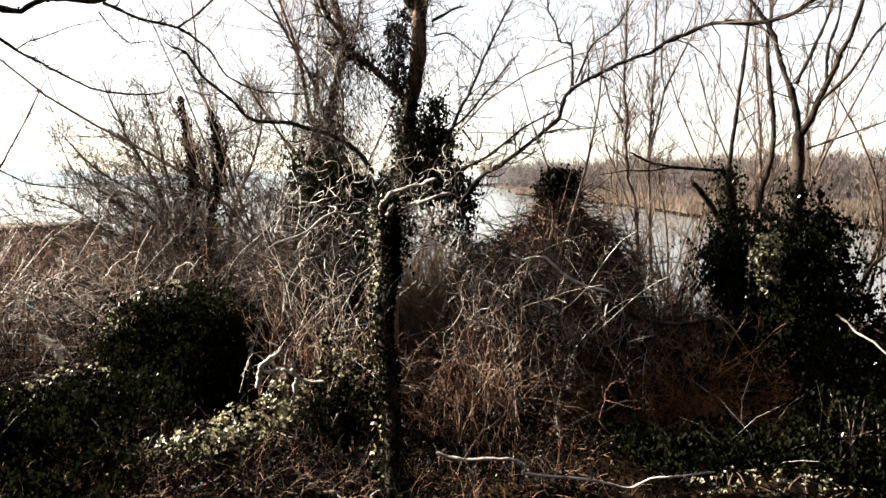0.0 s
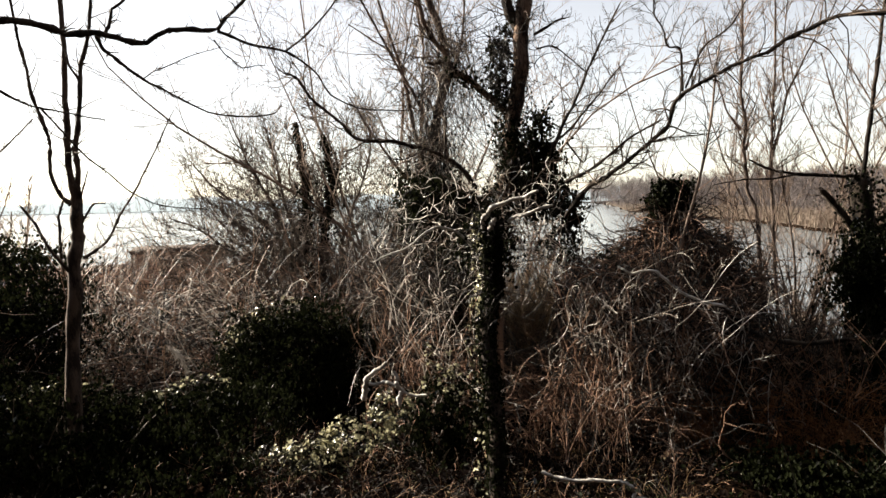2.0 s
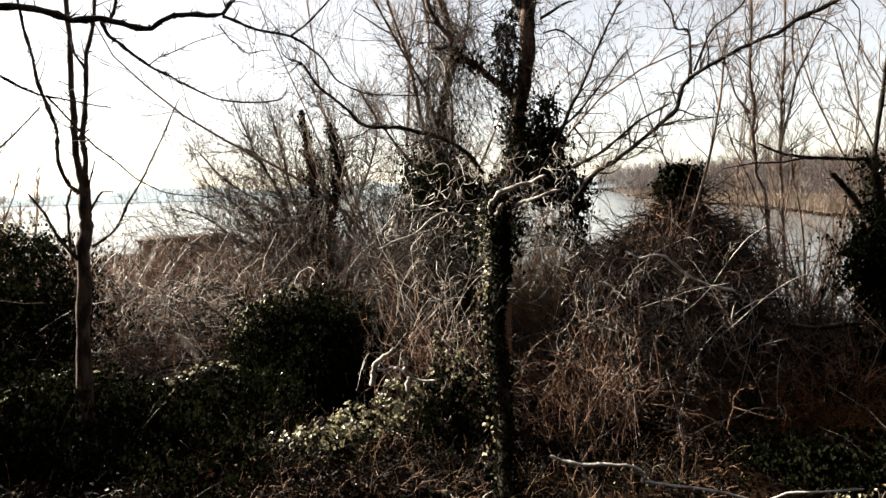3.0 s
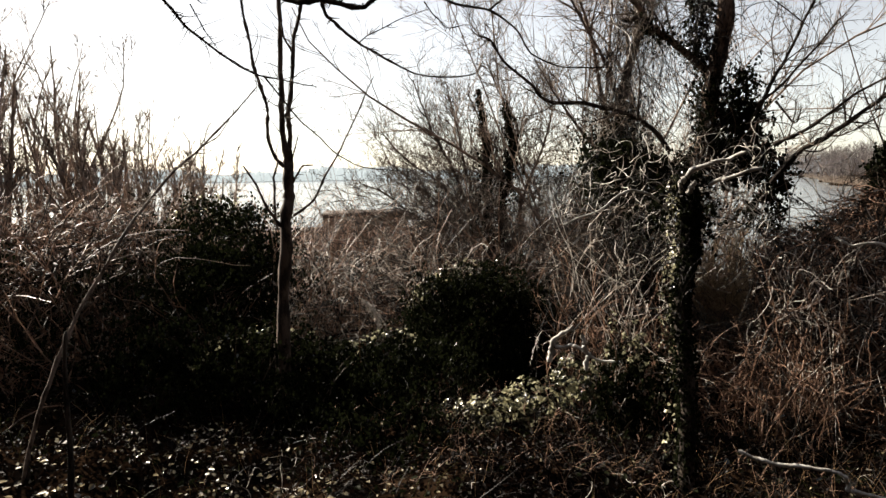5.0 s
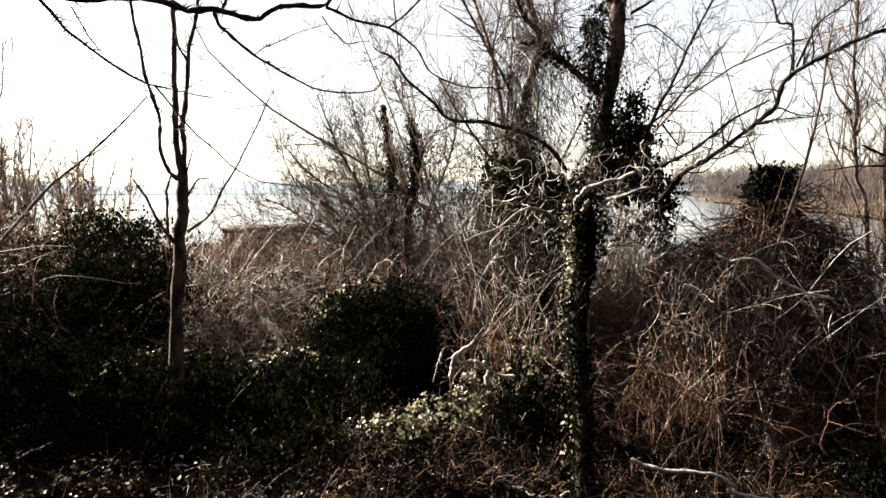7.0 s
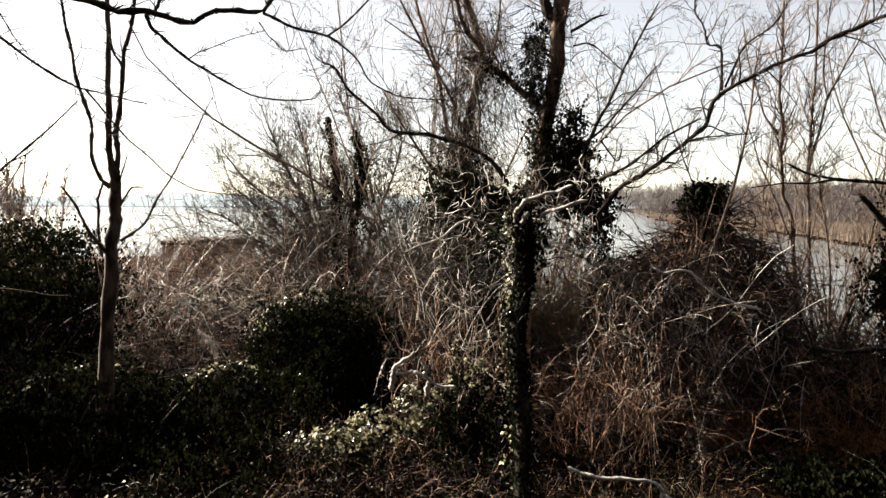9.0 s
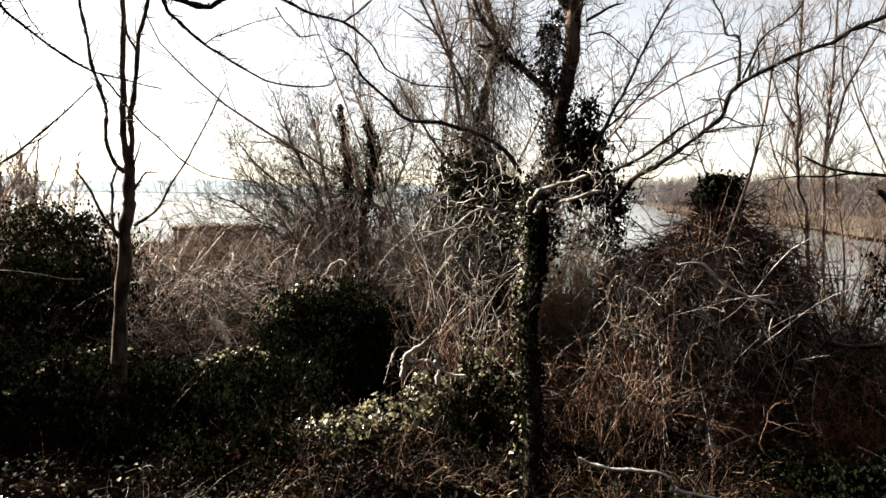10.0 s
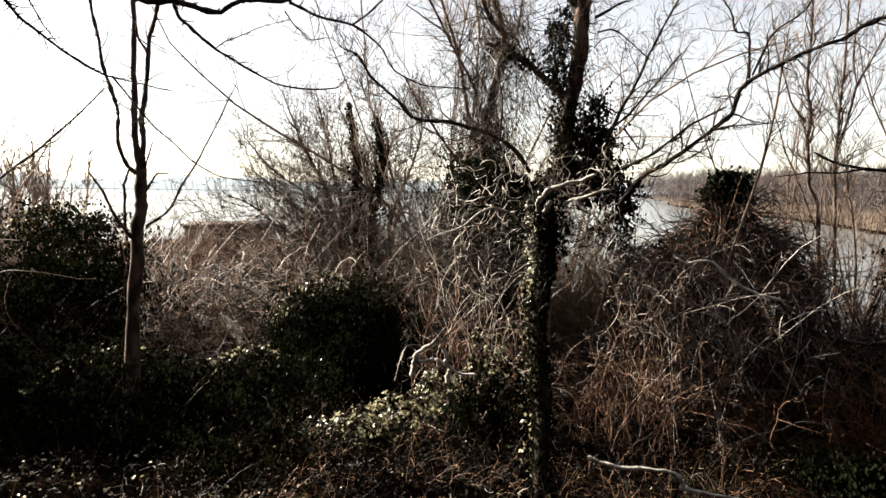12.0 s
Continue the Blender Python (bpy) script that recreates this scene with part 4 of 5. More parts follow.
limbs.append(limb(draped, [(-1.17, 6.71, 1.70), (-1.32, 6.68, 2.26), (-1.42, 6.66, 2.88), (-1.60, 6.62, 3.43), (-1.72, 6.59, 3.97)], 0.0220, 0.0100, YOUNG_BARK, "limb"))
limbs.append(limb(draped, [(-1.15, 6.71, 2.04), (-1.23, 6.62, 2.53), (-1.45, 6.50, 2.96), (-1.60, 6.39, 3.26), (-1.79, 6.26, 3.65)], 0.0180, 0.0080, YOUNG_BARK, "limb"))
limbs.append(limb(draped, [(-1.09, 6.72, 2.49), (-0.98, 6.81, 2.84), (-0.86, 6.89, 3.25), (-0.83, 6.96, 3.83)], 0.0200, 0.0100, YOUNG_BARK, "limb"))
limbs.append(limb(draped, [(-1.18, 6.71, 1.64), (-1.43, 6.52, 1.91), (-1.68, 6.33, 2.31), (-1.83, 6.15, 2.63)], 0.0180, 0.0070, YOUNG_BARK, "limb"))
growth("crown", twigs_of(limbs, 20, 0.5, 0.35, 6, 3, max_len=0.6), PALE_TWIG, draped, "fine pinkish twigs")
hp = resample(limbs[0][0], 12)[3:9]
n = 440
start = hp[rng.integers(0, 6, n)] + rng.normal(0, 0.16, (n, 3))
vp, vr = grow(start, rng.normal(0, 0.5, (n, 3)) + np.array([0, 0, -1.0]), rng.uniform(0.3, 1.2, n), rng.uniform(0.002, 0.0045, n), 10, 0.2, -0.08, 0.6)
growth("vine_tangle", tube_data(vp, vr), CANE, draped, "hanging dry vines")
n = 100
start = hp[rng.integers(0, 6, n)] + rng.normal(0, 0.2, (n, 3)) - np.array([0, 0.15, 0.2])
vp, vr = grow(start, rng.normal(0, 0.5, (n, 3)) + np.array([0, 0, -1.0]), rng.uniform(0.3, 1.1, n), rng.uniform(0.002, 0.004, n), 10, 0.2, -0.08, 0.6)
growth("vine_tangle", tube_data(vp, vr), PALE_CANE, draped, "bleached hanging vines")
growth("ivy", joined(ivy_along(limbs[0][0], 3000, 0.2, 0.038, 0.0, 0.42, 0.7), ivy_along(limbs[0][0] + np.array([-0.25, -0.1, -0.1]), 1400, 0.14, 0.036, 0.02, 0.36, 0.8)), IVY, draped, "dark ivy")
bare_shrub("willow_tree", (-0.7, 9.4), "leafless multi-stemmed willow tree behind ivy", 9, 5.2, 0.45, 0.024, PALE_TWIG, (14, 6, 3), 0.5, fine=0.0022, fork=0.75, wander=0.17, reach=0.3)
bare_shrub("willow_bush", (0.5, 8.8), "low leafless willow bush by the water", 9, 2.4, 0.6, 0.016, TWIG, (7, 4, 2), 0.3)
alder = root("alder_tree", (2.2, 7.3, -0.7), "leafless upright alder stems by the water", "tree")
limbs = []
for points, r0, r1 in (
        ([(2.2, 7.3, -0.7), (2.18, 7.3, 0.4), (2.10, 7.3, 1.41), (2.01, 7.3, 1.70), (1.98, 7.3, 2.10), (1.99, 7.3, 2.39), (1.95, 7.3, 2.67), (1.96, 7.3, 3.17), (1.94, 7.3, 3.84)], 0.032, 0.016),
        ([(1.95, 7.3, 2.28), (1.84, 7.3, 2.45), (1.75, 7.3, 2.68), (1.65, 7.3, 3.00), (1.58, 7.3, 3.43)], 0.015, 0.006),
        ([(2.36, 7.3, -0.7), (2.34, 7.3, 0.5), (2.27, 7.3, 1.4), (2.24, 7.3, 1.86), (2.24, 7.3, 2.20), (2.26, 7.3, 2.48), (2.27, 7.3, 2.93), (2.25, 7.3, 3.81)], 0.028, 0.013),
        ([(2.24, 7.3, 1.95), (2.31, 7.3, 2.26), (2.39, 7.3, 2.62), (2.52, 7.3, 2.91), (2.66, 7.3, 3.23), (2.74, 7.3, 3.66)], 0.018, 0.007),
        ([(2.39, 7.3, 2.61), (2.34, 7.3, 2.93), (2.36, 7.3, 3.37), (2.40, 7.3, 3.80)], 0.012, 0.006),
        ([(2.12, 7.3, 1.2), (1.99, 7.3, 1.53), (1.86, 7.3, 1.82), (1.75, 7.3, 2.11), (1.63, 7.3, 2.46), (1.53, 7.3, 2.87)], 0.015, 0.006),
        ([(2.45, 7.3, -0.7), (2.5, 7.3, 0.7), (2.44, 7.3, 1.34), (2.37, 7.3, 1.63), (2.34, 7.3, 1.97)], 0.02, 0.008)):
    limbs.append(limb(alder, points, r0 * 0.68, r1 * 0.7, YOUNG_BARK, "stem"))
growth("crown", twigs_of(limbs, 13, 0.4, 0.4, 5, 3, 0.7, 0.35, 0.2, 0.8), PALE_TWIG, alder, "fine bare twigs")
for x, y, h, m in ((2.9, 8.2, 4.6, 3), (1.9, 8.6, 3.8, 3), (3.7, 8.3, 4.2, 4), (4.5, 7.6, 3.8, 4), (4.6, 9.2, 4.4, 4), (3.25, 7.3, 4.8, 3), (2.75, 7.4, 3.4, 4), (3.9, 7.0, 4.4, 3), (2.35, 8.6, 3.6, 3)):
    bare_shrub("alder_clump", (x, y), "clump of slim leafless upright stems by water", m, h, 0.08, 0.024, PALE_TWIG, (17, 6, 3), 0.5, group="clumps by the water", fine=0.0022, fork=0.55, up=0.22, wander=0.09, reach=0.2, stem_mat=YOUNG_BARK)
for x, y in ((1.75, 7.2), (2.3, 7.5), (2.9, 7.2), (2.6, 7.9)):
    bare_shrub("alder_sapling", (x, y), "low leafless alder shoots at the water's edge", 9, 1.9, 0.35, 0.014, PALE_TWIG, (9, 5, 2), 0.35, group="shoots at the water's edge", fine=0.0022, fork=0.6, up=0.16, wander=0.12, reach=0.35, stem_mat=BARK)
bare_shrub("willow_bush", (4.6, 6.3), "leafless willow bush with drooping twigs", 8, 2.6, 0.6, 0.018, TWIG, (7, 4, 2), 0.3)
for x, y, h in ((-20, 14, 7.6), (-22, 17.5, 6.2), (-18.8, 16.2, 4.6), (-19.5, 11.5, 7.8), (-15.6, 15.6, 4.4), (-17.6, 17.5, 3.6), (-23, 13, 9.0), (-17.0, 13.8, 5.6)):
    bare_shrub("bank_tree", (x, y), "leafless tree on the lake bank, hazy against light", 14, h, 0.16, 0.08, PALE_TWIG, (16, 5, 3), 1.0, category="tree", fine=0.009, fork=0.5, up=0.2, wander=0.08, reach=0.22, group="trees on the bank")

bare_shrub("bank_sapling", (-13.9, 14.2), "slim leafless sapling on the lake bank", 3, 4.6, 0.1, 0.05, PALE_TWIG, (10, 4, 2), 0.35, category="tree", fine=0.008, fork=0.45, up=0.2, wander=0.07, reach=0.22)


# ---- undergrowth ----
rng = np.random.default_rng(22)
# stretches left free of canes above a height, as (x0, x1, y0, y1, z0): before the round ivy bush, the broken trunk and
# the shaded hollow, over the grass beyond the trunk, and the low places with a view of the water
CLEAR = ((-2.95, -1.55, 3.4, 5.75, -9), (-0.58, -0.02, 3.2, 4.3, -9), (1.7, 3.4, 3.9, 4.8, -9), (-4.6, -2.6, 3.2, 4.6, -9),
         (-0.42, 0.04, 5.0, 7.3, 0.3), (0.14, 0.55, 4.5, 7.5, 1.13), (1.1, 2.0, 4.6, 6.4, 0.9), (-5.6, -4.2, 4.4, 6.2, 0.5))


def kept(P):
    """Which of the shoots P stay out of the clear stretches."""
    mid = P[:, ::2]
    ok = np.ones(len(P), bool)
    for x0, x1, y0, y1, z0 in CLEAR:
        inside = (mid[..., 0] > x0) & (mid[..., 0] < x1) & (mid[..., 1] > y0) & (mid[..., 1] < y1) & (mid[..., 2] > z0)
        ok &= ~inside.any(1) | (rng.uniform(0, 1, len(P)) < 0.03)
    return ok


def thicket(name, label, boxes, canes, height, mat, r=(0.0022, 0.0045), sub=3, droop=-0.17, wild=0.22, per_sub=0.4, category="brambles", k=(13, 8)):
    """Arching dry canes over stretches of ground given as (x0, x1, y0, y1, share)."""
    sets = []
    for x0, x1, y0, y1, share in boxes:
        n = int(canes * share)
        x, y = rng.uniform(x0, x1, n), rng.uniform(y0, y1, n)
        base = np.stack([x, y, ground_z(x, y) - 0.03], -1)
        a = rng.uniform(0, 2 * np.pi, n)
        t = rng.uniform(0.1, 0.9, n)
        D = np.stack([np.cos(a) * t, np.sin(a) * t, np.ones(n)], -1)
        P, R = grow(base, D, height * rng.uniform(0.45, 1.8, n), rng.uniform(*r, n), k[0], wild, droop * 0.6, 0.45)
        if height > 0.4:
            ok = kept(P)
            P, R = P[ok], R[ok]
        floor = ground_z(P[..., 0], P[..., 1]) + 0.02
        P[..., 2] = np.maximum(P[..., 2], floor)
        sets.append(tube_data(P, R))
        if sub:
            P2, R2 = offshoots(P, R, sub, 0.15, 1.0, 0.85, per_sub, 0.65, k[1], 0.32, -0.05, 0.002)
            if height > 0.4:
                ok = kept(P2)
                P2, R2 = P2[ok], R2[ok]
            sets.append(tube_data(P2, R2))
    return tagged(part(name, joined(*sets), mat), label, category, kind="stuff")


thicket("bramble_thicket", "dense tangle of pale dry bramble canes", [(-0.1, 1.0, 4.6, 6.0, 0.3), (0.5, 1.35, 4.6, 6.0, 0.3), (1.3, 2.5, 4.8, 6.2, 0.06), (-1.2, -0.2, 5.2, 7.0, 0.20)], 120, 0.8, RED_CANE, (0.003, 0.0062), 2, wild=0.42)
def uprights(name, label, box, count, height, mat, r=(0.0028, 0.0058), side=4, reach=0.3, low=0.15, wild=0.13, k=(18, 9), sides=4):
    """Upright, slightly arching bare canes with hanging side vines."""
    x, y = rng.uniform(box[0], box[1], count), rng.uniform(box[2], box[3], count)
    base = np.stack([x, y, ground_z(x, y) - 0.03], -1)
    D = rng.normal(0, 0.22, (count, 3)) * np.array([1, 1, 0]) + np.array([0, 0, 1.0])
    P, R = grow(base, D, height * rng.uniform(0.5, 1.15, count), rng.uniform(*r, count), k[0], wild, -0.015, 0.5)
    ok = kept(P)
    P, R = P[ok], R[ok]
    P2, R2 = offshoots(P, R, side, low, 1.0, 1.0, reach, 0.8, k[1], 0.34, -0.1, 0.0024)
    ok = kept(P2)
    P2, R2 = P2[ok], R2[ok]
    return tagged(part(name, joined(tube_data(P, R, sides), tube_data(P2, R2)), mat), label, "brambles", kind="stuff")


uprights("upright_canes", "tall pale canes and hanging vines", (-0.3, 1.5, 5.2, 6.0), 80, 1.6, RED_CANE, (0.0028, 0.0058), 7, 0.2, 0.2, 0.3)
uprights("upright_canes", "brown straight canes between trunk and stump", (0.12, 0.8, 5.2, 6.1), 170, 1.45, RED_CANE, (0.003, 0.006), 6, 0.2, 0.2, 0.16)
uprights("upright_canes", "thin brown canes close behind the broken trunk", (-0.15, 0.55, 4.7, 5.4), 60, 1.3, RED_CANE, (0.0024, 0.0045), 6, 0.22, 0.15, 0.16)
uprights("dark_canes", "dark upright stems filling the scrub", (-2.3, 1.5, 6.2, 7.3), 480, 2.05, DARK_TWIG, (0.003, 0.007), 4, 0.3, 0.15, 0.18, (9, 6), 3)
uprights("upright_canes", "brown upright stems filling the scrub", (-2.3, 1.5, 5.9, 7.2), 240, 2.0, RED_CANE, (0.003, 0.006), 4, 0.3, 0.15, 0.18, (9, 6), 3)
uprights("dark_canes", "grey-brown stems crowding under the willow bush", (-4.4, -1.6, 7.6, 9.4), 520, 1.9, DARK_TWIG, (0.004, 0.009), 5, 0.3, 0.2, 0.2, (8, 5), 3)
uprights("upright_canes", "tall dry canes beside the broken trunk", (-1.4, -0.5, 4.9, 6.0), 170, 1.35, RED_CANE)
uprights("upright_canes", "dry canes in front of dark ivy", (1.5, 2.9, 4.6, 6.0), 60, 0.8, CANE, (0.002, 0.0045))
thicket("bramble_thicket", "brown bramble tangle under the willow scrub", [(-3.2, 0.5, 6.5, 9.0, 0.7), (0.5, 3.5, 6.8, 8.6, 0.1)], 1200, 1.35, RED_CANE, (0.003, 0.0075), 3, wild=0.3, k=(8, 5))
thicket("bramble_field", "wide field of reddish-brown bramble stems", [(-7.5, -2.6, 6.0, 9.0, 0.35), (-10, -3.6, 9.0, 11.2, 0.4), (-13, -6.5, 6.5, 12.5, 0.3), (-8.4, -5.6, 10.2, 11.6, 0.16)], 2500, 1.5, RED_CANE, (0.004, 0.0098), 3, wild=0.34, k=(7, 4))
thicket("bramble_field", "pale arching dead stems above the brambles", [(-6, -2.4, 5.2, 10.0, 1.0)], 600, 1.2, CANE, (0.003, 0.0065), 3, k=(9, 5))
uprights("upright_canes", "tall brown bramble stems along the hut", (-8.4, -5.0, 10.2, 11.2), 1300, 1.72, RED_CANE, (0.005, 0.0115), 4, 0.3, 0.15, 0.16, (8, 5), 3)
uprights("upright_canes", "pale dead stems along the hut", (-8.2, -5.0, 9.8, 11.0), 220, 1.65, CANE, (0.004, 0.009), 4, 0.3, 0.15, 0.16, (8, 5), 3)
thicket("bramble_bank", "dim bramble bank with long pale canes", [(-8.0, -4.2, 3.0, 7.0, 1.0)], 1200, 1.3, RED_CANE, (0.0036, 0.0072), 3, k=(7, 4))
thicket("bramble_bank", "long pale dead canes over ivy", [(-6.2, -3.8, 3.4, 6.2, 1.0)], 200, 1.0, CANE, sub=2)


def tangle(name, label, box, count, mat, r, length, rise=1.25, curl=0.46, steep=1.5):
    """A high heap of kinked bramble shoots, thicker towards its top."""
    n = count
    x, y = rng.uniform(box[0], box[1], n), rng.uniform(box[2], box[3], n)
    g = ground_z(x, y)
    top = rise * (0.85 + 0.15 * np.sin(x * 5 + 1) + 0.12 * np.sin(x * 11 + y * 4))
    z = g + 0.1 + (top - g - 0.1) * rng.uniform(0, 1, n) ** 0.42
    D = rng.normal(0, 1, (n, 3)) * np.array([0.9, 0.7, steep]) + np.array([0, -0.2, 0.2])
    P, R = grow(np.stack([x, y, z], -1), D, rng.uniform(*length, n), rng.uniform(*r, n), 8, curl, -0.06, 0.5)
    ok = kept(P)
    return tagged(part(name, tube_data(P[ok], R[ok]), mat), label, "brambles", kind="stuff")


tangle("bramble_tangle", "bleached kinked canes over the bramble field", (-5.0, -2.5, 6.2, 8.2), 400, PALE_CANE, (0.003, 0.0058), (0.2, 0.7), 0.75)
tangle("bramble_tangle", "brown kinked canes over the bramble field", (-5.2, -2.4, 6.2, 8.4), 700, CANE, (0.003, 0.006), (0.2, 0.8), 0.75)
tangle("bramble_heap", "brown dead stems heaped over the bank", (-6.6, -4.4, 3.2, 5.9), 1300, RED_CANE, (0.003, 0.006), (0.3, 1.0), 1.25)
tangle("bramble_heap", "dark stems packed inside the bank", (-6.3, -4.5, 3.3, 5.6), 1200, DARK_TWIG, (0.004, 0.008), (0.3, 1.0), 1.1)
# dark stems added to blacken the shaded gaps behind the canes
tangle("shade_tangle", "dark stems put in as shade behind the brambles", (0.25, 1.6, 5.9, 6.7), 1700, DARK_TWIG, (0.003, 0.006), (0.2, 0.7), 1.08)
tangle("shade_tangle", "dark stems put in as shade between trunk and stump", (0.1, 0.65, 6.0, 6.6), 700, DARK_TWIG, (0.003, 0.006), (0.2, 0.7), 1.05)
tangle("shade_tangle", "dark stems put in as shade low behind the trunk", (-0.6, 0.35, 5.9, 6.5), 420, DARK_TWIG, (0.003, 0.006), (0.3, 0.9), 0.6)
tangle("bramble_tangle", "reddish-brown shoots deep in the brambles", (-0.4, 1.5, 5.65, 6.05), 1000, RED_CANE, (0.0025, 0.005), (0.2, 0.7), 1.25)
tangle("shade_tangle", "dark stems put in as shade behind the fallen limb", (1.6, 3.3, 6.6, 7.4), 700, DARK_TWIG, (0.003, 0.006), (0.3, 0.9), 0.32)
tangle("shade_tangle", "dark stems put in as shade beside the broken trunk", (-1.7, -0.7, 5.9, 6.7), 800, DARK_TWIG, (0.003, 0.006), (0.3, 0.9), 1.35)
# sun on the shoots by the trunk is put in as pale colour
tangle("bramble_tangle", "kinked shoots painted pale as if sunlit, close to the trunk", (0.1, 0.6, 4.8, 5.05), 60, PALE_CANE, (0.002, 0.004), (0.1, 0.36), 1.2)
tangle("bramble_tangle", "bleached kinked shoots heaped in the brambles", (-0.15, 1.4, 4.95, 5.5), 60, PALE_CANE, (0.002, 0.0038), (0.08, 0.34))
tangle("bramble_tangle", "bleached straight shoots hanging in the brambles", (-0.1, 1.5, 4.9, 5.5), 150, PALE_CANE, (0.0022, 0.004), (0.12, 0.45), 1.2, 0.2, 2.6)
tangle("bramble_tangle", "reddish straight shoots hanging in the brambles", (-0.1, 1.6, 4.9, 5.7), 300, RED_CANE, (0.003, 0.006), (0.25, 0.8), 1.2, 0.15, 2.4)
tangle("bramble_tangle", "brown kinked shoots heaped in the brambles", (-0.15, 1.45, 5.0, 5.7), 300, CANE, (0.0025, 0.005), (0.2, 0.8), 1.25, 0.2, 2.0)


def sprays(name, label, box, count, mat, r, length, low, high, side=4):
    """Straight hanging or rising shoots, each with short forked side shoots."""
    n = count
    x, y = rng.uniform(box[0], box[1], n), rng.uniform(box[2], box[3], n)
    z = ground_z(x, y) + low + (high - low) * rng.uniform(0, 1, n) ** 0.7
    D = rng.normal(0, 1, (n, 3)) * np.array([0.75, 0.5, 0.3]) + np.stack([np.zeros(n), np.full(n, -0.15), np.where(rng.uniform(0, 1, n) < 0.55, 1.2, -1.0)], -1)
    P, R = grow(np.stack([x, y, z], -1), D, rng.uniform(*length, n), rng.uniform(*r, n), 8, 0.13, -0.05, 0.5)
    ok = kept(P)
    P, R = P[ok], R[ok]
    P2, R2 = offshoots(P, R, side, 0.15, 1.0, 0.8, 0.28, 0.75, 5, 0.22, -0.03, 0.0019)
    P3, R3 = offshoots(P2, R2, 2, 0.3, 1.0, 0.8, 0.4, 0.9, 3, 0.2, 0.0, 0.0018)
    return tagged(part(name, joined(tube_data(P, R), tube_data(P2, R2), tube_data(P3, R3)), mat), label, "brambles", kind="stuff")


# pale cane colour stands for sunlight on these front shoots
sprays("bramble_sprays", "forked dry shoots painted pale as if sunlit, over the brambles", (0.0, 1.55, 4.6, 5.2), 45, PALE_CANE, (0.0022, 0.0038), (0.12, 0.42), 0.5, 1.5, 5)
sprays("bramble_sprays", "forked brown shoots over the brambles", (0.0, 1.6, 4.6, 5.3), 170, CANE, (0.0022, 0.0042), (0.15, 0.5), 0.3, 1.4, 5)
sprays("bramble_sprays", "long thin pale shoots fanning beside the trunk", (-1.3, -0.6, 4.8, 5.4), 70, PALE_CANE, (0.0018, 0.0032), (0.4, 1.0), 0.3, 1.1, 2)
sprays("bramble_sprays", "long thin pale shoots rising through brambles", (0.2, 1.4, 4.6, 5.3), 60, PALE_CANE, (0.0018, 0.0032), (0.4, 1.0), 0.2, 1.0, 2)
sprays("bramble_sprays", "thin brown shoots standing in the hollow", (1.3, 2.6, 4.8, 5.5), 110, CANE, (0.002, 0.0038), (0.3, 0.9), 0.05, 0.8, 3)
sprays("bramble_sprays", "reddish shoots standing in the hollow", (1.3, 2.7, 4.9, 5.8), 120, RED_CANE, (0.0025, 0.005), (0.3, 0.9), 0.05, 0.9, 3)
sprays("bramble_sprays", "thin forked shoots low in the brambles", (0.0, 0.7, 4.2, 4.7), 14, CANE, (0.0018, 0.0035), (0.3, 0.7), 0.1, 0.7)
sprays("bramble_sprays", "forked brown shoots beside the broken trunk", (-1.5, -0.6, 4.8, 5.6), 70, CANE, (0.0022, 0.0042), (0.2, 0.6), 0.5, 1.5, 5)
tangle("bramble_tangle", "bleached kinked shoots beside the broken trunk", (-1.3, -0.6, 5.0, 5.7), 40, PALE_CANE, (0.002, 0.004), (0.12, 0.45), 1.35)
tangle("bramble_tangle", "brown kinked shoots beside the broken trunk", (-1.5, -0.6, 5.0, 5.9), 90, CANE, (0.002, 0.0042), (0.15, 0.6), 1.45)
uprights("pale_upright_canes", "bleached upright canes and hanging stems", (-0.2, 1.4, 4.6, 6.3), 12, 1.6, PALE_CANE, (0.002, 0.0035), 10, 0.12, 0.5, 0.2)
uprights("pale_upright_canes", "bleached canes beside the broken trunk", (-1.5, -0.65, 4.9, 5.7), 12, 1.3, PALE_CANE, (0.0026, 0.0046), 8, 0.15, 0.3, 0.3)
thicket("pale_canes", "bleached curling canes high in the scrub", [(-2.0, 1.3, 5.5, 6.2, 1.0)], 22, 1.25, PALE_CANE, (0.0035, 0.006), 4, -0.06, 0.45, 0.25)
thicket("pale_canes", "bleached canes arching over the bramble field", [(-6.5, -2.5, 5.6, 9.5, 1.0)], 420, 1.05, PALE_CANE, (0.0026, 0.0052), 2, -0.12, 0.38, k=(9, 5))
thicket("pale_canes", "long bleached canes over the dim bank", [(-6.2, -4.2, 3.6, 6.2, 1.0)], 60, 0.95, PALE_CANE, (0.003, 0.0058), 2, -0.2, 0.2)
thicket("pale_twigs", "bleached twigs lying on the litter", [(-4.0, 0.9, 2.6, 4.8, 1.0)], 90, 0.2, PALE_CANE, (0.0014, 0.0026), 2, -0.3, 0.3, category="twigs")


def carpet(count, box, size, mat, name, label, lift=0.04, category="leaves", tilt=0.6):
    x, y = rng.uniform(box[0], box[1], count), rng.uniform(box[2], box[3], count)
    C = np.stack([x, y, ground_z(x, y) + rng.uniform(0.005, lift, count)], -1)
    N = rng.normal(0, tilt, (count, 3)) + np.array([0, 0, 1.0])
    return tagged(part(name, leaf_data(C, N, size * rng.uniform(0.5, 1.3, count)), mat), label, category, kind="stuff")


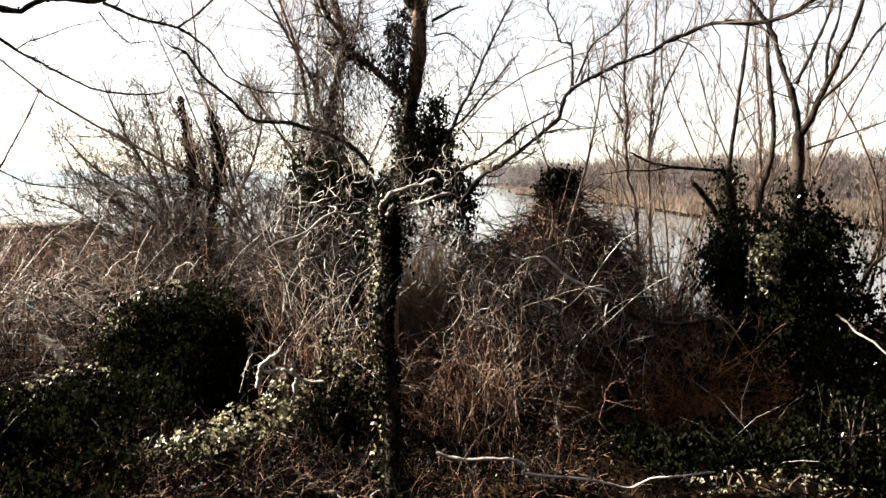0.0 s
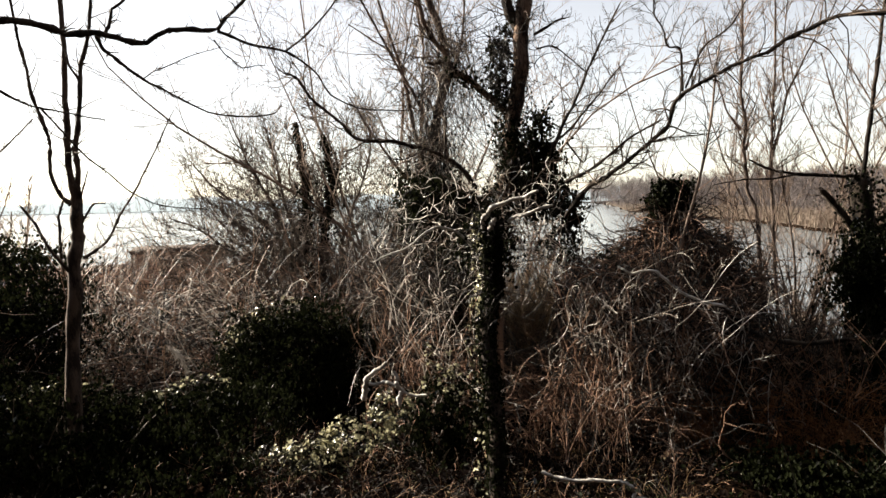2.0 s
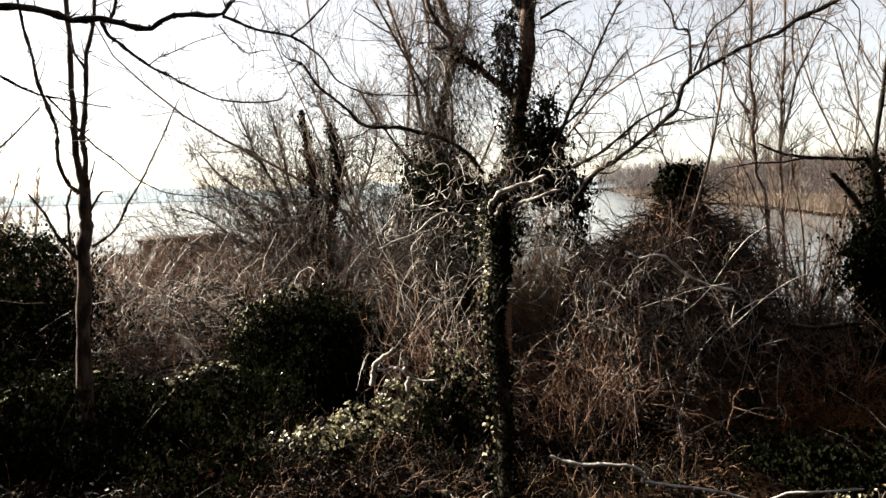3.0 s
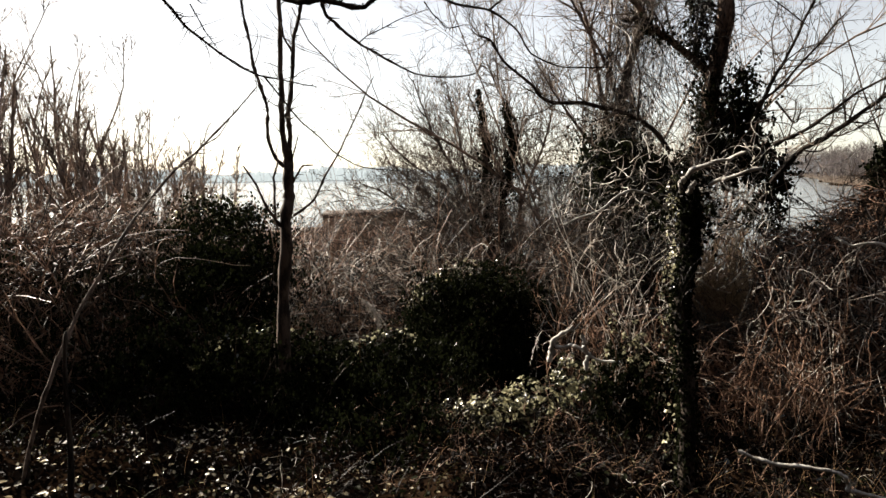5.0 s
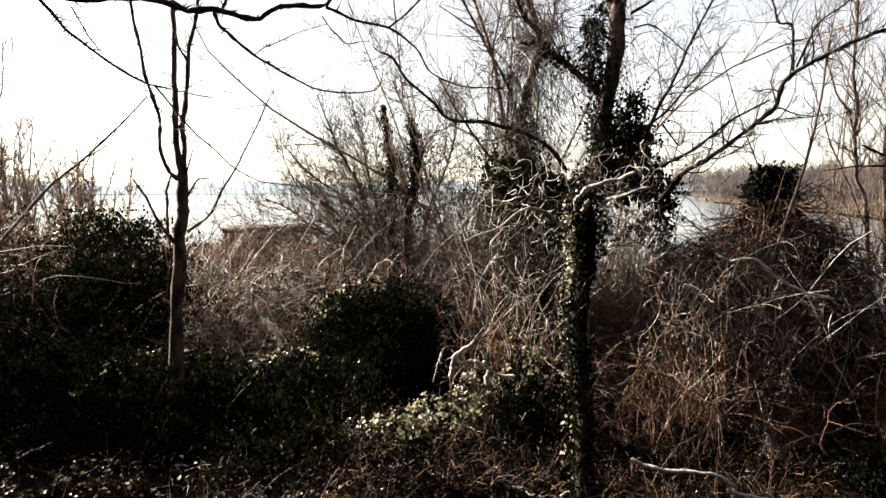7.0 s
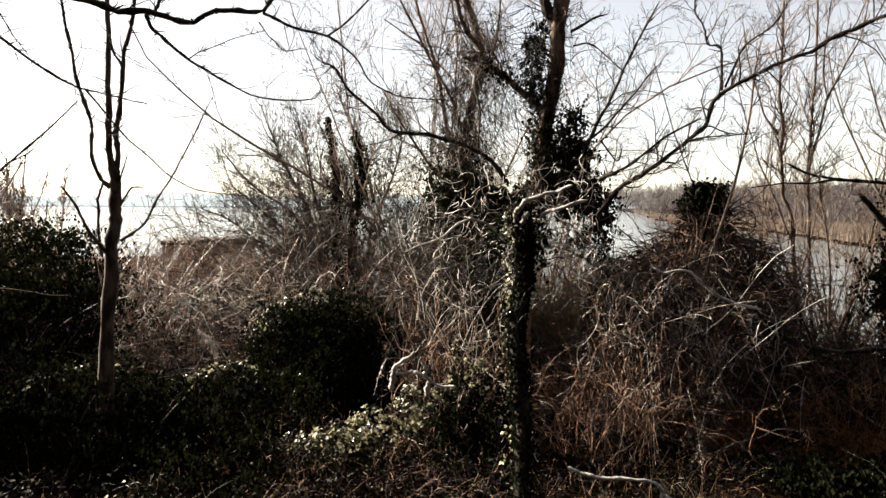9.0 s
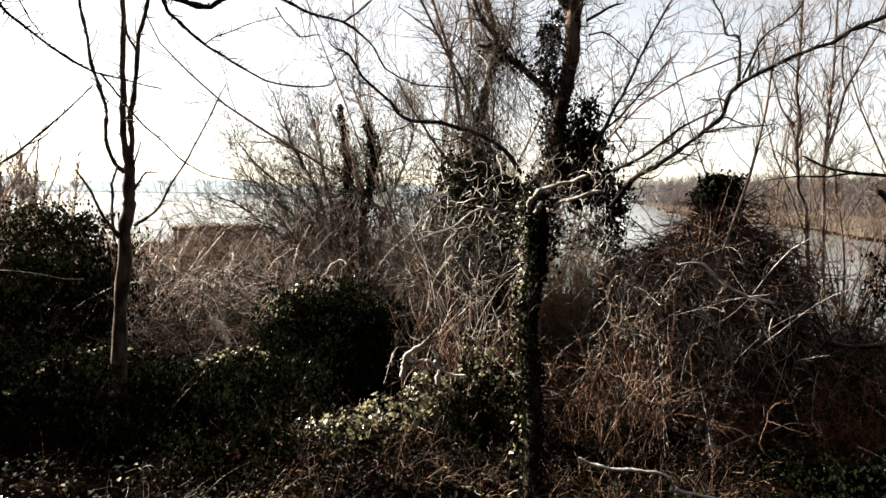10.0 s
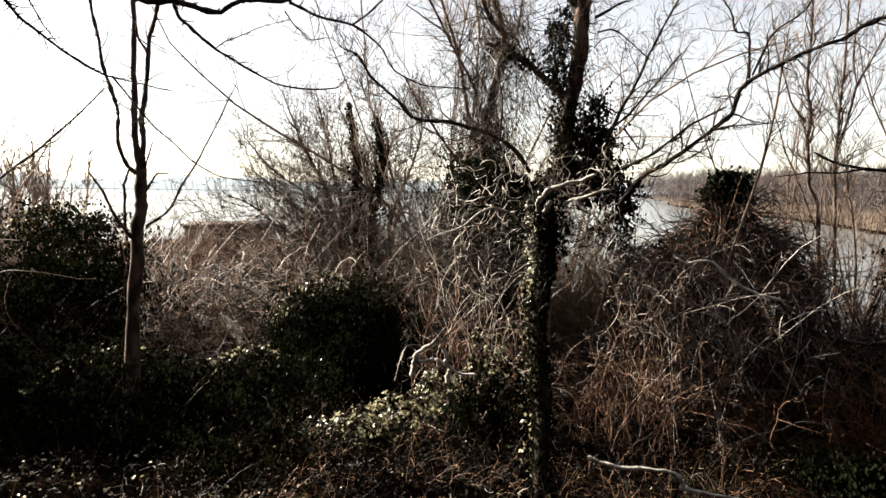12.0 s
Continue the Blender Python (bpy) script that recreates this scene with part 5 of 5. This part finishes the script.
for count, box in ((3500, (-5.0, -2.9, 2.0, 4.2)), (1800, (-2.9, -1.3, 2.0, 3.8)), (15000, (-1.3, 1.0, 2.0, 4.6)), (2600, (1.0, 3.6, 2.0, 5.6)), (5000, (-5.0, 1.0, 4.2, 5.6))):
    carpet(count, box, 0.026, LITTER, "leaf_litter", "brown fallen leaves covering the ground", 0.06)
carpet(9000, (-7.0, 6.0, -6.0, 2.0), 0.04, LITTER, "leaf_litter", "brown fallen leaves covering the bank top", 0.05)
carpet(4000, (-5.0, 3.6, 2.0, 6.8), 0.036, IVY, "ground_ivy", "ivy leaves creeping through the litter", 0.12)

CANE_TIP = material("grey_dead_cane", (0.26, 0.23, 0.20), (0.60, 0.55, 0.49), 0.6, 8, 0.2, 0.2)
# pale leaf colour that paints spots and glints of sun on the litter
GLINT_LEAF = material("sun_glint_leaf", (0.12, 0.09, 0.05), (0.56, 0.47, 0.30), 0.3, 6, 0.1, 0.6, 0.3, gloss=0.6)
carpet(230, (-3.5, -1.8, 1.9, 2.9), 0.034, GLINT_LEAF, "pale_leaves", "leaves painted pale for glints of low sun", 0.12, tilt=0.35)
carpet(260, (-4.3, -1.2, 1.6, 3.4), 0.03, GLINT_LEAF, "pale_leaves", "pale fallen leaves thinning out over the litter", 0.1, tilt=0.4)
carpet(320, (-4.5, 3.2, 2.5, 4.6), 0.022, GLINT_LEAF, "pale_leaves", "scattered pale leaves on the litter", 0.12)


def drifts(name, label, count, box, height, size, mat):
    """Dead leaves and fronds caught in low uneven heaps."""
    x, y = rng.uniform(box[0], box[1], count), rng.uniform(box[2], box[3], count)
    heap = np.clip(0.45 + 0.35 * np.sin(x * 5.1 + y * 2.3) + 0.3 * np.sin(x * 2.7 - y * 6.1 + 1) + 0.2 * np.sin(x * 13 + y * 9), 0, 1)
    ok = rng.uniform(0, 1, count) < 0.15 + heap
    x, y, heap = x[ok], y[ok], heap[ok]
    z = ground_z(x, y) + 0.01 + height * heap * rng.uniform(0, 1, len(x)) ** 0.6
    return tagged(part(name, leaf_data(np.stack([x, y, z], -1), rng.normal(0, 0.8, (len(x), 3)) + np.array([0, 0, 0.6]), size * rng.uniform(0.5, 1.4, len(x)), 0.36, 0.6), mat), label, "leaves", kind="stuff")


DEAD_LEAF = material("curled_dead_leaf", (0.012, 0.0065, 0.0045), (0.42, 0.225, 0.125), 0.5, 6, 0.2, 0.7, 0.3, lean=0.6, gloss=0.05)
drifts("leaf_drift", "rusty curled leaves heaped over dead stems", 7500, (-2.3, -0.45, 2.8, 5.3), 0.13, 0.03, DEAD_LEAF)
drifts("leaf_drift", "rusty curled leaves beside the fallen branch", 2500, (0.2, 1.4, 2.8, 5.3), 0.10, 0.03, DEAD_LEAF)
drifts("leaf_drift", "thin rusty leaves at the broken trunk's foot", 700, (-0.45, 0.2, 2.8, 5.0), 0.05, 0.028, DEAD_LEAF)
drifts("leaf_drift", "rusty curled leaves in the shaded grass", 2000, (-5.0, -2.6, 2.0, 3.4), 0.12, 0.036, DEAD_LEAF)
drifts("leaf_drift", "rusty curled leaves under the brambles", 600, (0.8, 3.2, 3.2, 4.6), 0.06, 0.034, DEAD_LEAF)


def tussocks(name, label, count, box, height, mat, r=0.0016, category="grass"):
    x, y = rng.uniform(box[0], box[1], count), rng.uniform(box[2], box[3], count)
    base = np.stack([x, y, ground_z(x, y) - 0.01], -1)
    D = rng.normal(0, 0.45, (count, 3)) + np.array([0, 0, 1.0])
    P, R = grow(base, D, height * rng.uniform(0.4, 1.4, count), np.full(count, r), 4, 0.2, -0.2, 0.3)
    return tagged(part(name, tube_data(P, R), mat), label, category, kind="stuff")


tussocks("tall_grass", "tall tan dead grass on the bank beyond the trunk", 6500, (-0.9, 0.5, 7.3, 8.6), 1.4, TAN_GRASS, 0.0045)
tussocks("dry_grass", "dry straw-coloured grass and stalks", 520, (-4.5, 1.0, 2.4, 4.8), 0.26, STRAW, 0.0012)
tussocks("dry_grass", "amber dead grass among fallen leaves", 300, (-2.2, 0.9, 3.2, 4.6), 0.2, STRAW)
tussocks("pale_stalks", "a few pale dead stalks in the shaded hollow", 22, (1.7, 2.5, 4.0, 4.5), 0.6, PALE_CANE, 0.0018)
tussocks("green_grass", "sparse green winter grass", 800, (-4.5, 1.6, 2.2, 4.4), 0.16, GRASS)
thicket("fallen_twigs", "reddish dead stems matted over the litter", [(-2.3, 1.0, 2.9, 5.0, 1.0)], 600, 0.2, RED_CANE, (0.0009, 0.0019), 3, -0.25, 0.2, category="twigs", k=(7, 5))
thicket("fallen_twigs", "small brown twigs lying over the litter", [(-4.5, 1.0, 2.5, 4.9, 1.0)], 520, 0.26, CANE, (0.0012, 0.0026), 2, -0.25, 0.16, category="twigs", k=(7, 5))


rng = np.random.default_rng(23)


def ivy_mound(name, label, blobs, mat=IVY, size=0.038, group=""):
    ob = root(name, (blobs[0][0][0], blobs[0][0][1], float(ground_z(blobs[0][0][0], blobs[0][0][1]))), label, "ivy", group)
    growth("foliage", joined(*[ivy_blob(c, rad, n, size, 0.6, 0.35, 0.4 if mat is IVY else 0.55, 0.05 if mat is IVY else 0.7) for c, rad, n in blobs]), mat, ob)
    # the woody stems inside
    for c, rad, n in blobs[:1]:
        m = 16
        x = c[0] + rng.normal(0, rad[0] * 0.3, m)
        y = c[1] + rng.normal(0, rad[1] * 0.3, m)
        P, R = grow(np.stack([x, y, ground_z(x, y) - 0.05], -1), rng.normal(0, 0.5, (m, 3)) + np.array([0, 0, 1.0]), np.full(m, rad[2] * 1.6), np.full(m, 0.008), 6, 0.2, 0, 0.4)
        growth("stem_tangle", tube_data(P, R, 5), TWIG, ob)
    return ob


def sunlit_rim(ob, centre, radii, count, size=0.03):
    """Leaves with sunlight painted into their colour, on the crest of a mound that faces the sun."""
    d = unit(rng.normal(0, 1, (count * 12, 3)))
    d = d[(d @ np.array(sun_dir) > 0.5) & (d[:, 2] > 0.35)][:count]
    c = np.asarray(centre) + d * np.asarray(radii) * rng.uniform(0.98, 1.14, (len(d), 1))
    growth("sun_painted_ivy", leaf_data(c, d + rng.normal(0, 0.6, d.shape), size * rng.uniform(0.5, 1.3, len(d))), LIT_IVY, ob, "leaves painted pale as if sunlit, along the crest")


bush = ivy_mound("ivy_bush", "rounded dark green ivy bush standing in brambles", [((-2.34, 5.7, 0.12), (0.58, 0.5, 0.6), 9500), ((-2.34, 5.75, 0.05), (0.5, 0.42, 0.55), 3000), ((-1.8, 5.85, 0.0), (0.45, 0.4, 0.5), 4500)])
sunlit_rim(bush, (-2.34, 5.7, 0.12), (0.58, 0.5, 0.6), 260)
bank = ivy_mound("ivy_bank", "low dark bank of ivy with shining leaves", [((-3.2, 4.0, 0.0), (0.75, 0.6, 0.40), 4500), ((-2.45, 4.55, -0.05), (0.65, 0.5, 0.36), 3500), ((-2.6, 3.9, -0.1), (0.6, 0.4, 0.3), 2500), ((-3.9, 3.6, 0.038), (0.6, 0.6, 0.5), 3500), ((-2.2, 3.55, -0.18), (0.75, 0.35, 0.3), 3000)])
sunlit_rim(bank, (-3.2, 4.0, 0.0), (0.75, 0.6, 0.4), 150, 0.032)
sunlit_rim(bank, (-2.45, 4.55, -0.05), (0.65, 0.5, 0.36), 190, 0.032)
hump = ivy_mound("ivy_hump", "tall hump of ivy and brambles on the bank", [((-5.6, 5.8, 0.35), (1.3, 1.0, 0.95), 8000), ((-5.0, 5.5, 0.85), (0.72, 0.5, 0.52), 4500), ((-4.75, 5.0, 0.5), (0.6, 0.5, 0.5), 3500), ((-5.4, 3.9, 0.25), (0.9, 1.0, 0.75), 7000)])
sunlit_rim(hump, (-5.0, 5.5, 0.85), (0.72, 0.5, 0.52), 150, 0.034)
# a strip of sun on the ivy, painted with the paler leaf colour
ivy_mound("sunlit_ivy", "ivy painted yellow-green as if sunlit, climbing dead stems", [((-1.55, 4.0, 0.0), (0.26, 0.15, 0.13), 400), ((-1.25, 4.1, 0.1), (0.22, 0.13, 0.13), 380), ((-1.02, 4.2, 0.22), (0.15, 0.12, 0.18), 260), ((-0.74, 4.6, 0.4), (0.18, 0.13, 0.2), 110)], LIT_IVY, 0.035)
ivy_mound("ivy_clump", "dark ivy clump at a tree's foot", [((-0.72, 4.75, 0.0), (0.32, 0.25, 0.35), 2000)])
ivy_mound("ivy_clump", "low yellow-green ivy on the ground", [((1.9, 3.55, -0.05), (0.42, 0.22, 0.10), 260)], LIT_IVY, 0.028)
# dark ivy added to stand for the shade in the hollow and brambles
ivy_mound("ivy_clump", "dark ivy put in for shade in the hollow", [((2.6, 4.1, -0.05), (0.6, 0.45, 0.35), 2600), ((1.5, 4.3, -0.22), (0.55, 0.4, 0.17), 2400), ((1.8, 4.15, -0.12), (0.6, 0.35, 0.22), 2400)])
ivy_mound("ivy_clump", "dark ivy put in for shade under the fallen limb", [((1.9, 6.1, -0.25), (0.6, 0.4, 0.45), 2600), ((2.4, 5.5, -0.2), (0.45, 0.35, 0.45), 2200), ((1.3, 6.2, -0.2), (0.5, 0.35, 0.5), 2000), ((1.9, 5.2, -0.3), (0.6, 0.4, 0.35), 2400)])
ivy_mound("ivy_clump", "dark ivy put in for shade inside the bramble tangle", [((0.78, 6.2, 0.0), (0.55, 0.35, 0.5), 2600), ((0.62, 6.5, 0.5), (0.44, 0.3, 0.5), 2600), ((-1.1, 6.3, 0.1), (0.55, 0.35, 0.6), 2600), ((-0.95, 6.2, 0.6), (0.42, 0.25, 0.5), 2200)])

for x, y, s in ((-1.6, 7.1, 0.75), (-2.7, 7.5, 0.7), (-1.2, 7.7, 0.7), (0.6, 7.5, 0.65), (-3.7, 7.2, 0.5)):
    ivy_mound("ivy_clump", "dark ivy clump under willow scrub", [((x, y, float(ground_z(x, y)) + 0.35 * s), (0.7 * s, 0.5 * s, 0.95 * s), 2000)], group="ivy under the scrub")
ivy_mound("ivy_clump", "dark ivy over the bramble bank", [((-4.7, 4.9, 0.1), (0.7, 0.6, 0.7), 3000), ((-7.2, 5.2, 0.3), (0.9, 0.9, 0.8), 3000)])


def bracken(x, y, w):
    n = 420
    px, py = rng.normal(x, w, n), rng.normal(y, w * 0.5, n)
    P, R = grow(np.stack([px, py, ground_z(px, py)], -1), rng.normal(0, 0.6, (n, 3)) + np.array([0, 0, 1.0]), rng.uniform(0.3, 0.9, n), np.full(n, 0.002), 6, 0.2, -0.2, 0.5)
    P2, R2 = offshoots(P, R, 6, 0.3, 1.0, 1.0, 0.3, 0.9, 3, 0.2, -0.2, 0.0018)
    tagged(part("dead_bracken", joined(tube_data(P, R), tube_data(P2, R2)), BRACKEN), "rusty dead bracken between the stems", "bracken", kind="stuff")


bracken(1.27, 5.50, 0.11)
bracken(2.06, 5.00, 0.15)
bracken(3.0, 4.9, 0.12)


# ---- loose wood ----
rng = np.random.default_rng(24)


def stick(name, label, runs, mat, category="stick"):
    ob = root(name, runs[0][0][0], label, category)
    for pts, r0, r1 in runs:
        limb(ob, pts, r0, r1, mat, "length", 7, 0.12)
    return ob


stick("fallen_branch", "crooked bleached branch lying on the litter", [([(-0.03, 3.52, 0.17), (0.06, 3.52, 0.14), (0.16, 3.52, 0.12), (0.28, 3.52, 0.13), (0.39, 3.52, 0.14), (0.44, 3.52, 0.09), (0.46, 3.52, 0.05)], 0.0095, 0.0085), ([(0.46, 3.52, 0.05), (0.61, 3.52, 0.03), (0.84, 3.52, 0.02), (1.01, 3.52, -0.02), (1.15, 3.52, 0.02), (1.32, 3.52, 0.04), (1.50, 3.52, 0.06)], 0.0085, 0.0045)], DEAD_WOOD)
stick("arched_cane", "pale arching dead cane over dark ground", [([(0.82, 4.12, 0.10), (0.98, 4.04, 0.21), (1.12, 3.97, 0.31), (1.22, 3.89, 0.31), (1.29, 3.83, 0.20), (1.34, 3.77, -0.03)], 0.0018, 0.0012)], CANE)
stick("curled_dead_stem", "curled bleached stem caught in ivy", [([(-1.03, 3.62, 0.50), (-1.01, 3.62, 0.57), (-0.98, 3.62, 0.63), (-0.94, 3.62, 0.68), (-0.89, 3.62, 0.72)], 0.0165, 0.0095), ([(-0.99, 3.60, 0.60), (-0.93, 3.60, 0.61), (-0.87, 3.60, 0.61), (-0.81, 3.60, 0.58), (-0.74, 3.60, 0.54), (-0.65, 3.60, 0.54)], 0.0110, 0.0065), ([(-0.84, 3.58, 0.68), (-0.82, 3.58, 0.63), (-0.81, 3.58, 0.57), (-0.80, 3.58, 0.48)], 0.0100, 0.0125)], DEAD_WOOD)
stick("bleached_branch", "bleached dead branch hung in the brambles", [([(0.46, 4.50, 1.17), (0.53, 4.50, 1.14), (0.61, 4.50, 1.13), (0.70, 4.50, 1.12), (0.80, 4.50, 1.04), (0.93, 4.50, 0.97), (1.04, 4.50, 0.93), (1.14, 4.50, 0.91)], 0.0060, 0.0100), ([(0.25, 4.50, 1.41), (0.35, 4.50, 1.32), (0.41, 4.50, 1.27)], 0.0040, 0.0060)], DEAD_WOOD)
stick("dark_fallen_limb", "dark fallen limb resting in the scrub", [([(1.27, 5.15, 0.80), (1.39, 5.26, 0.71), (1.58, 5.35, 0.55), (1.86, 5.41, 0.47), (2.23, 5.42, 0.50), (2.56, 5.43, 0.55)], 0.0130, 0.0180)], BARK)
stick("bleached_branch", "bleached branch leaning from the ivy", [([(2.58, 4.29, 0.79), (2.63, 4.18, 0.73), (2.68, 4.06, 0.67), (2.76, 3.93, 0.58)], 0.0070, 0.0050)], CANE_TIP)
stick("dark_fallen_limb", "dark bare limb leaning out of ivy", [([(3.08, 5.15, 0.66), (3.16, 5.02, 0.81), (3.22, 4.91, 1.04), (3.32, 4.76, 1.22)], 0.0200, 0.0100)], BARK)


def seed_head(place, tip):
    """A dry grass stalk with a feathery plume."""
    x, y, z = place
    g = float(ground_z(x, y))
    ob = root("seed_head", (x, y, g), "pale feathery dead grass plume", "grass")
    stalk = smooth_path([(x + 0.02, y, g - 0.02), (x - 0.03, y, (g + z) * 0.5), (x - 0.02, y, z - 0.05), place], 5)
    part("stalk", tube_data(stalk[None], np.full((1, len(stalk)), 0.002), 5), STRAW, ob)
    spine = smooth_path([place, tuple((np.array(place) + np.array(tip)) / 2 + np.array([0.02, 0, 0.02])), tip], 8)
    n = 170
    start = spine[rng.integers(0, len(spine), n)]
    P, R = grow(start, np.array(tip) - np.array(place) + rng.normal(0, 0.09, (n, 3)), rng.uniform(0.03, 0.09, n), np.full(n, 0.0019), 4, 0.2, -0.05, 0.4)
    part("plume", joined(tube_data(spine[None], np.full((1, len(spine)), 0.003), 5), tube_data(P, R)), PALE_CANE, ob, "pale plume")


seed_head((-2.74, 4.42, 0.62), (-2.63, 4.48, 0.42))

# a low tarred shed roof behind the brambles
shed = root("low_shed", (-6.8, 11.7, -1.0), "low dark hut roof half hidden by brambles", "shed")


def box_data(c, half, rz):
    s = np.array([[-1, -1, -1], [1, -1, -1], [1, 1, -1], [-1, 1, -1], [-1, -1, 1], [1, -1, 1], [1, 1, 1], [-1, 1, 1]], float) * np.array(half)
    m = np.array([[math.cos(rz), -math.sin(rz), 0], [math.sin(rz), math.cos(rz), 0], [0, 0, 1]])
    return s @ m.T + np.array(c), np.array([[0, 3, 2, 1], [4, 5, 6, 7], [0, 1, 5, 4], [1, 2, 6, 5], [2, 3, 7, 6], [3, 0, 4, 7]])


SRZ = 0.52
part("wall", box_data((-7.27, 12.22, -0.2), (0.84, 0.72, 0.95), SRZ), WEATHERED, shed)
part("roof", box_data((-7.27, 12.22, 0.80), (0.86, 0.75, 0.035), SRZ), SHED, shed, "flat dark roof")
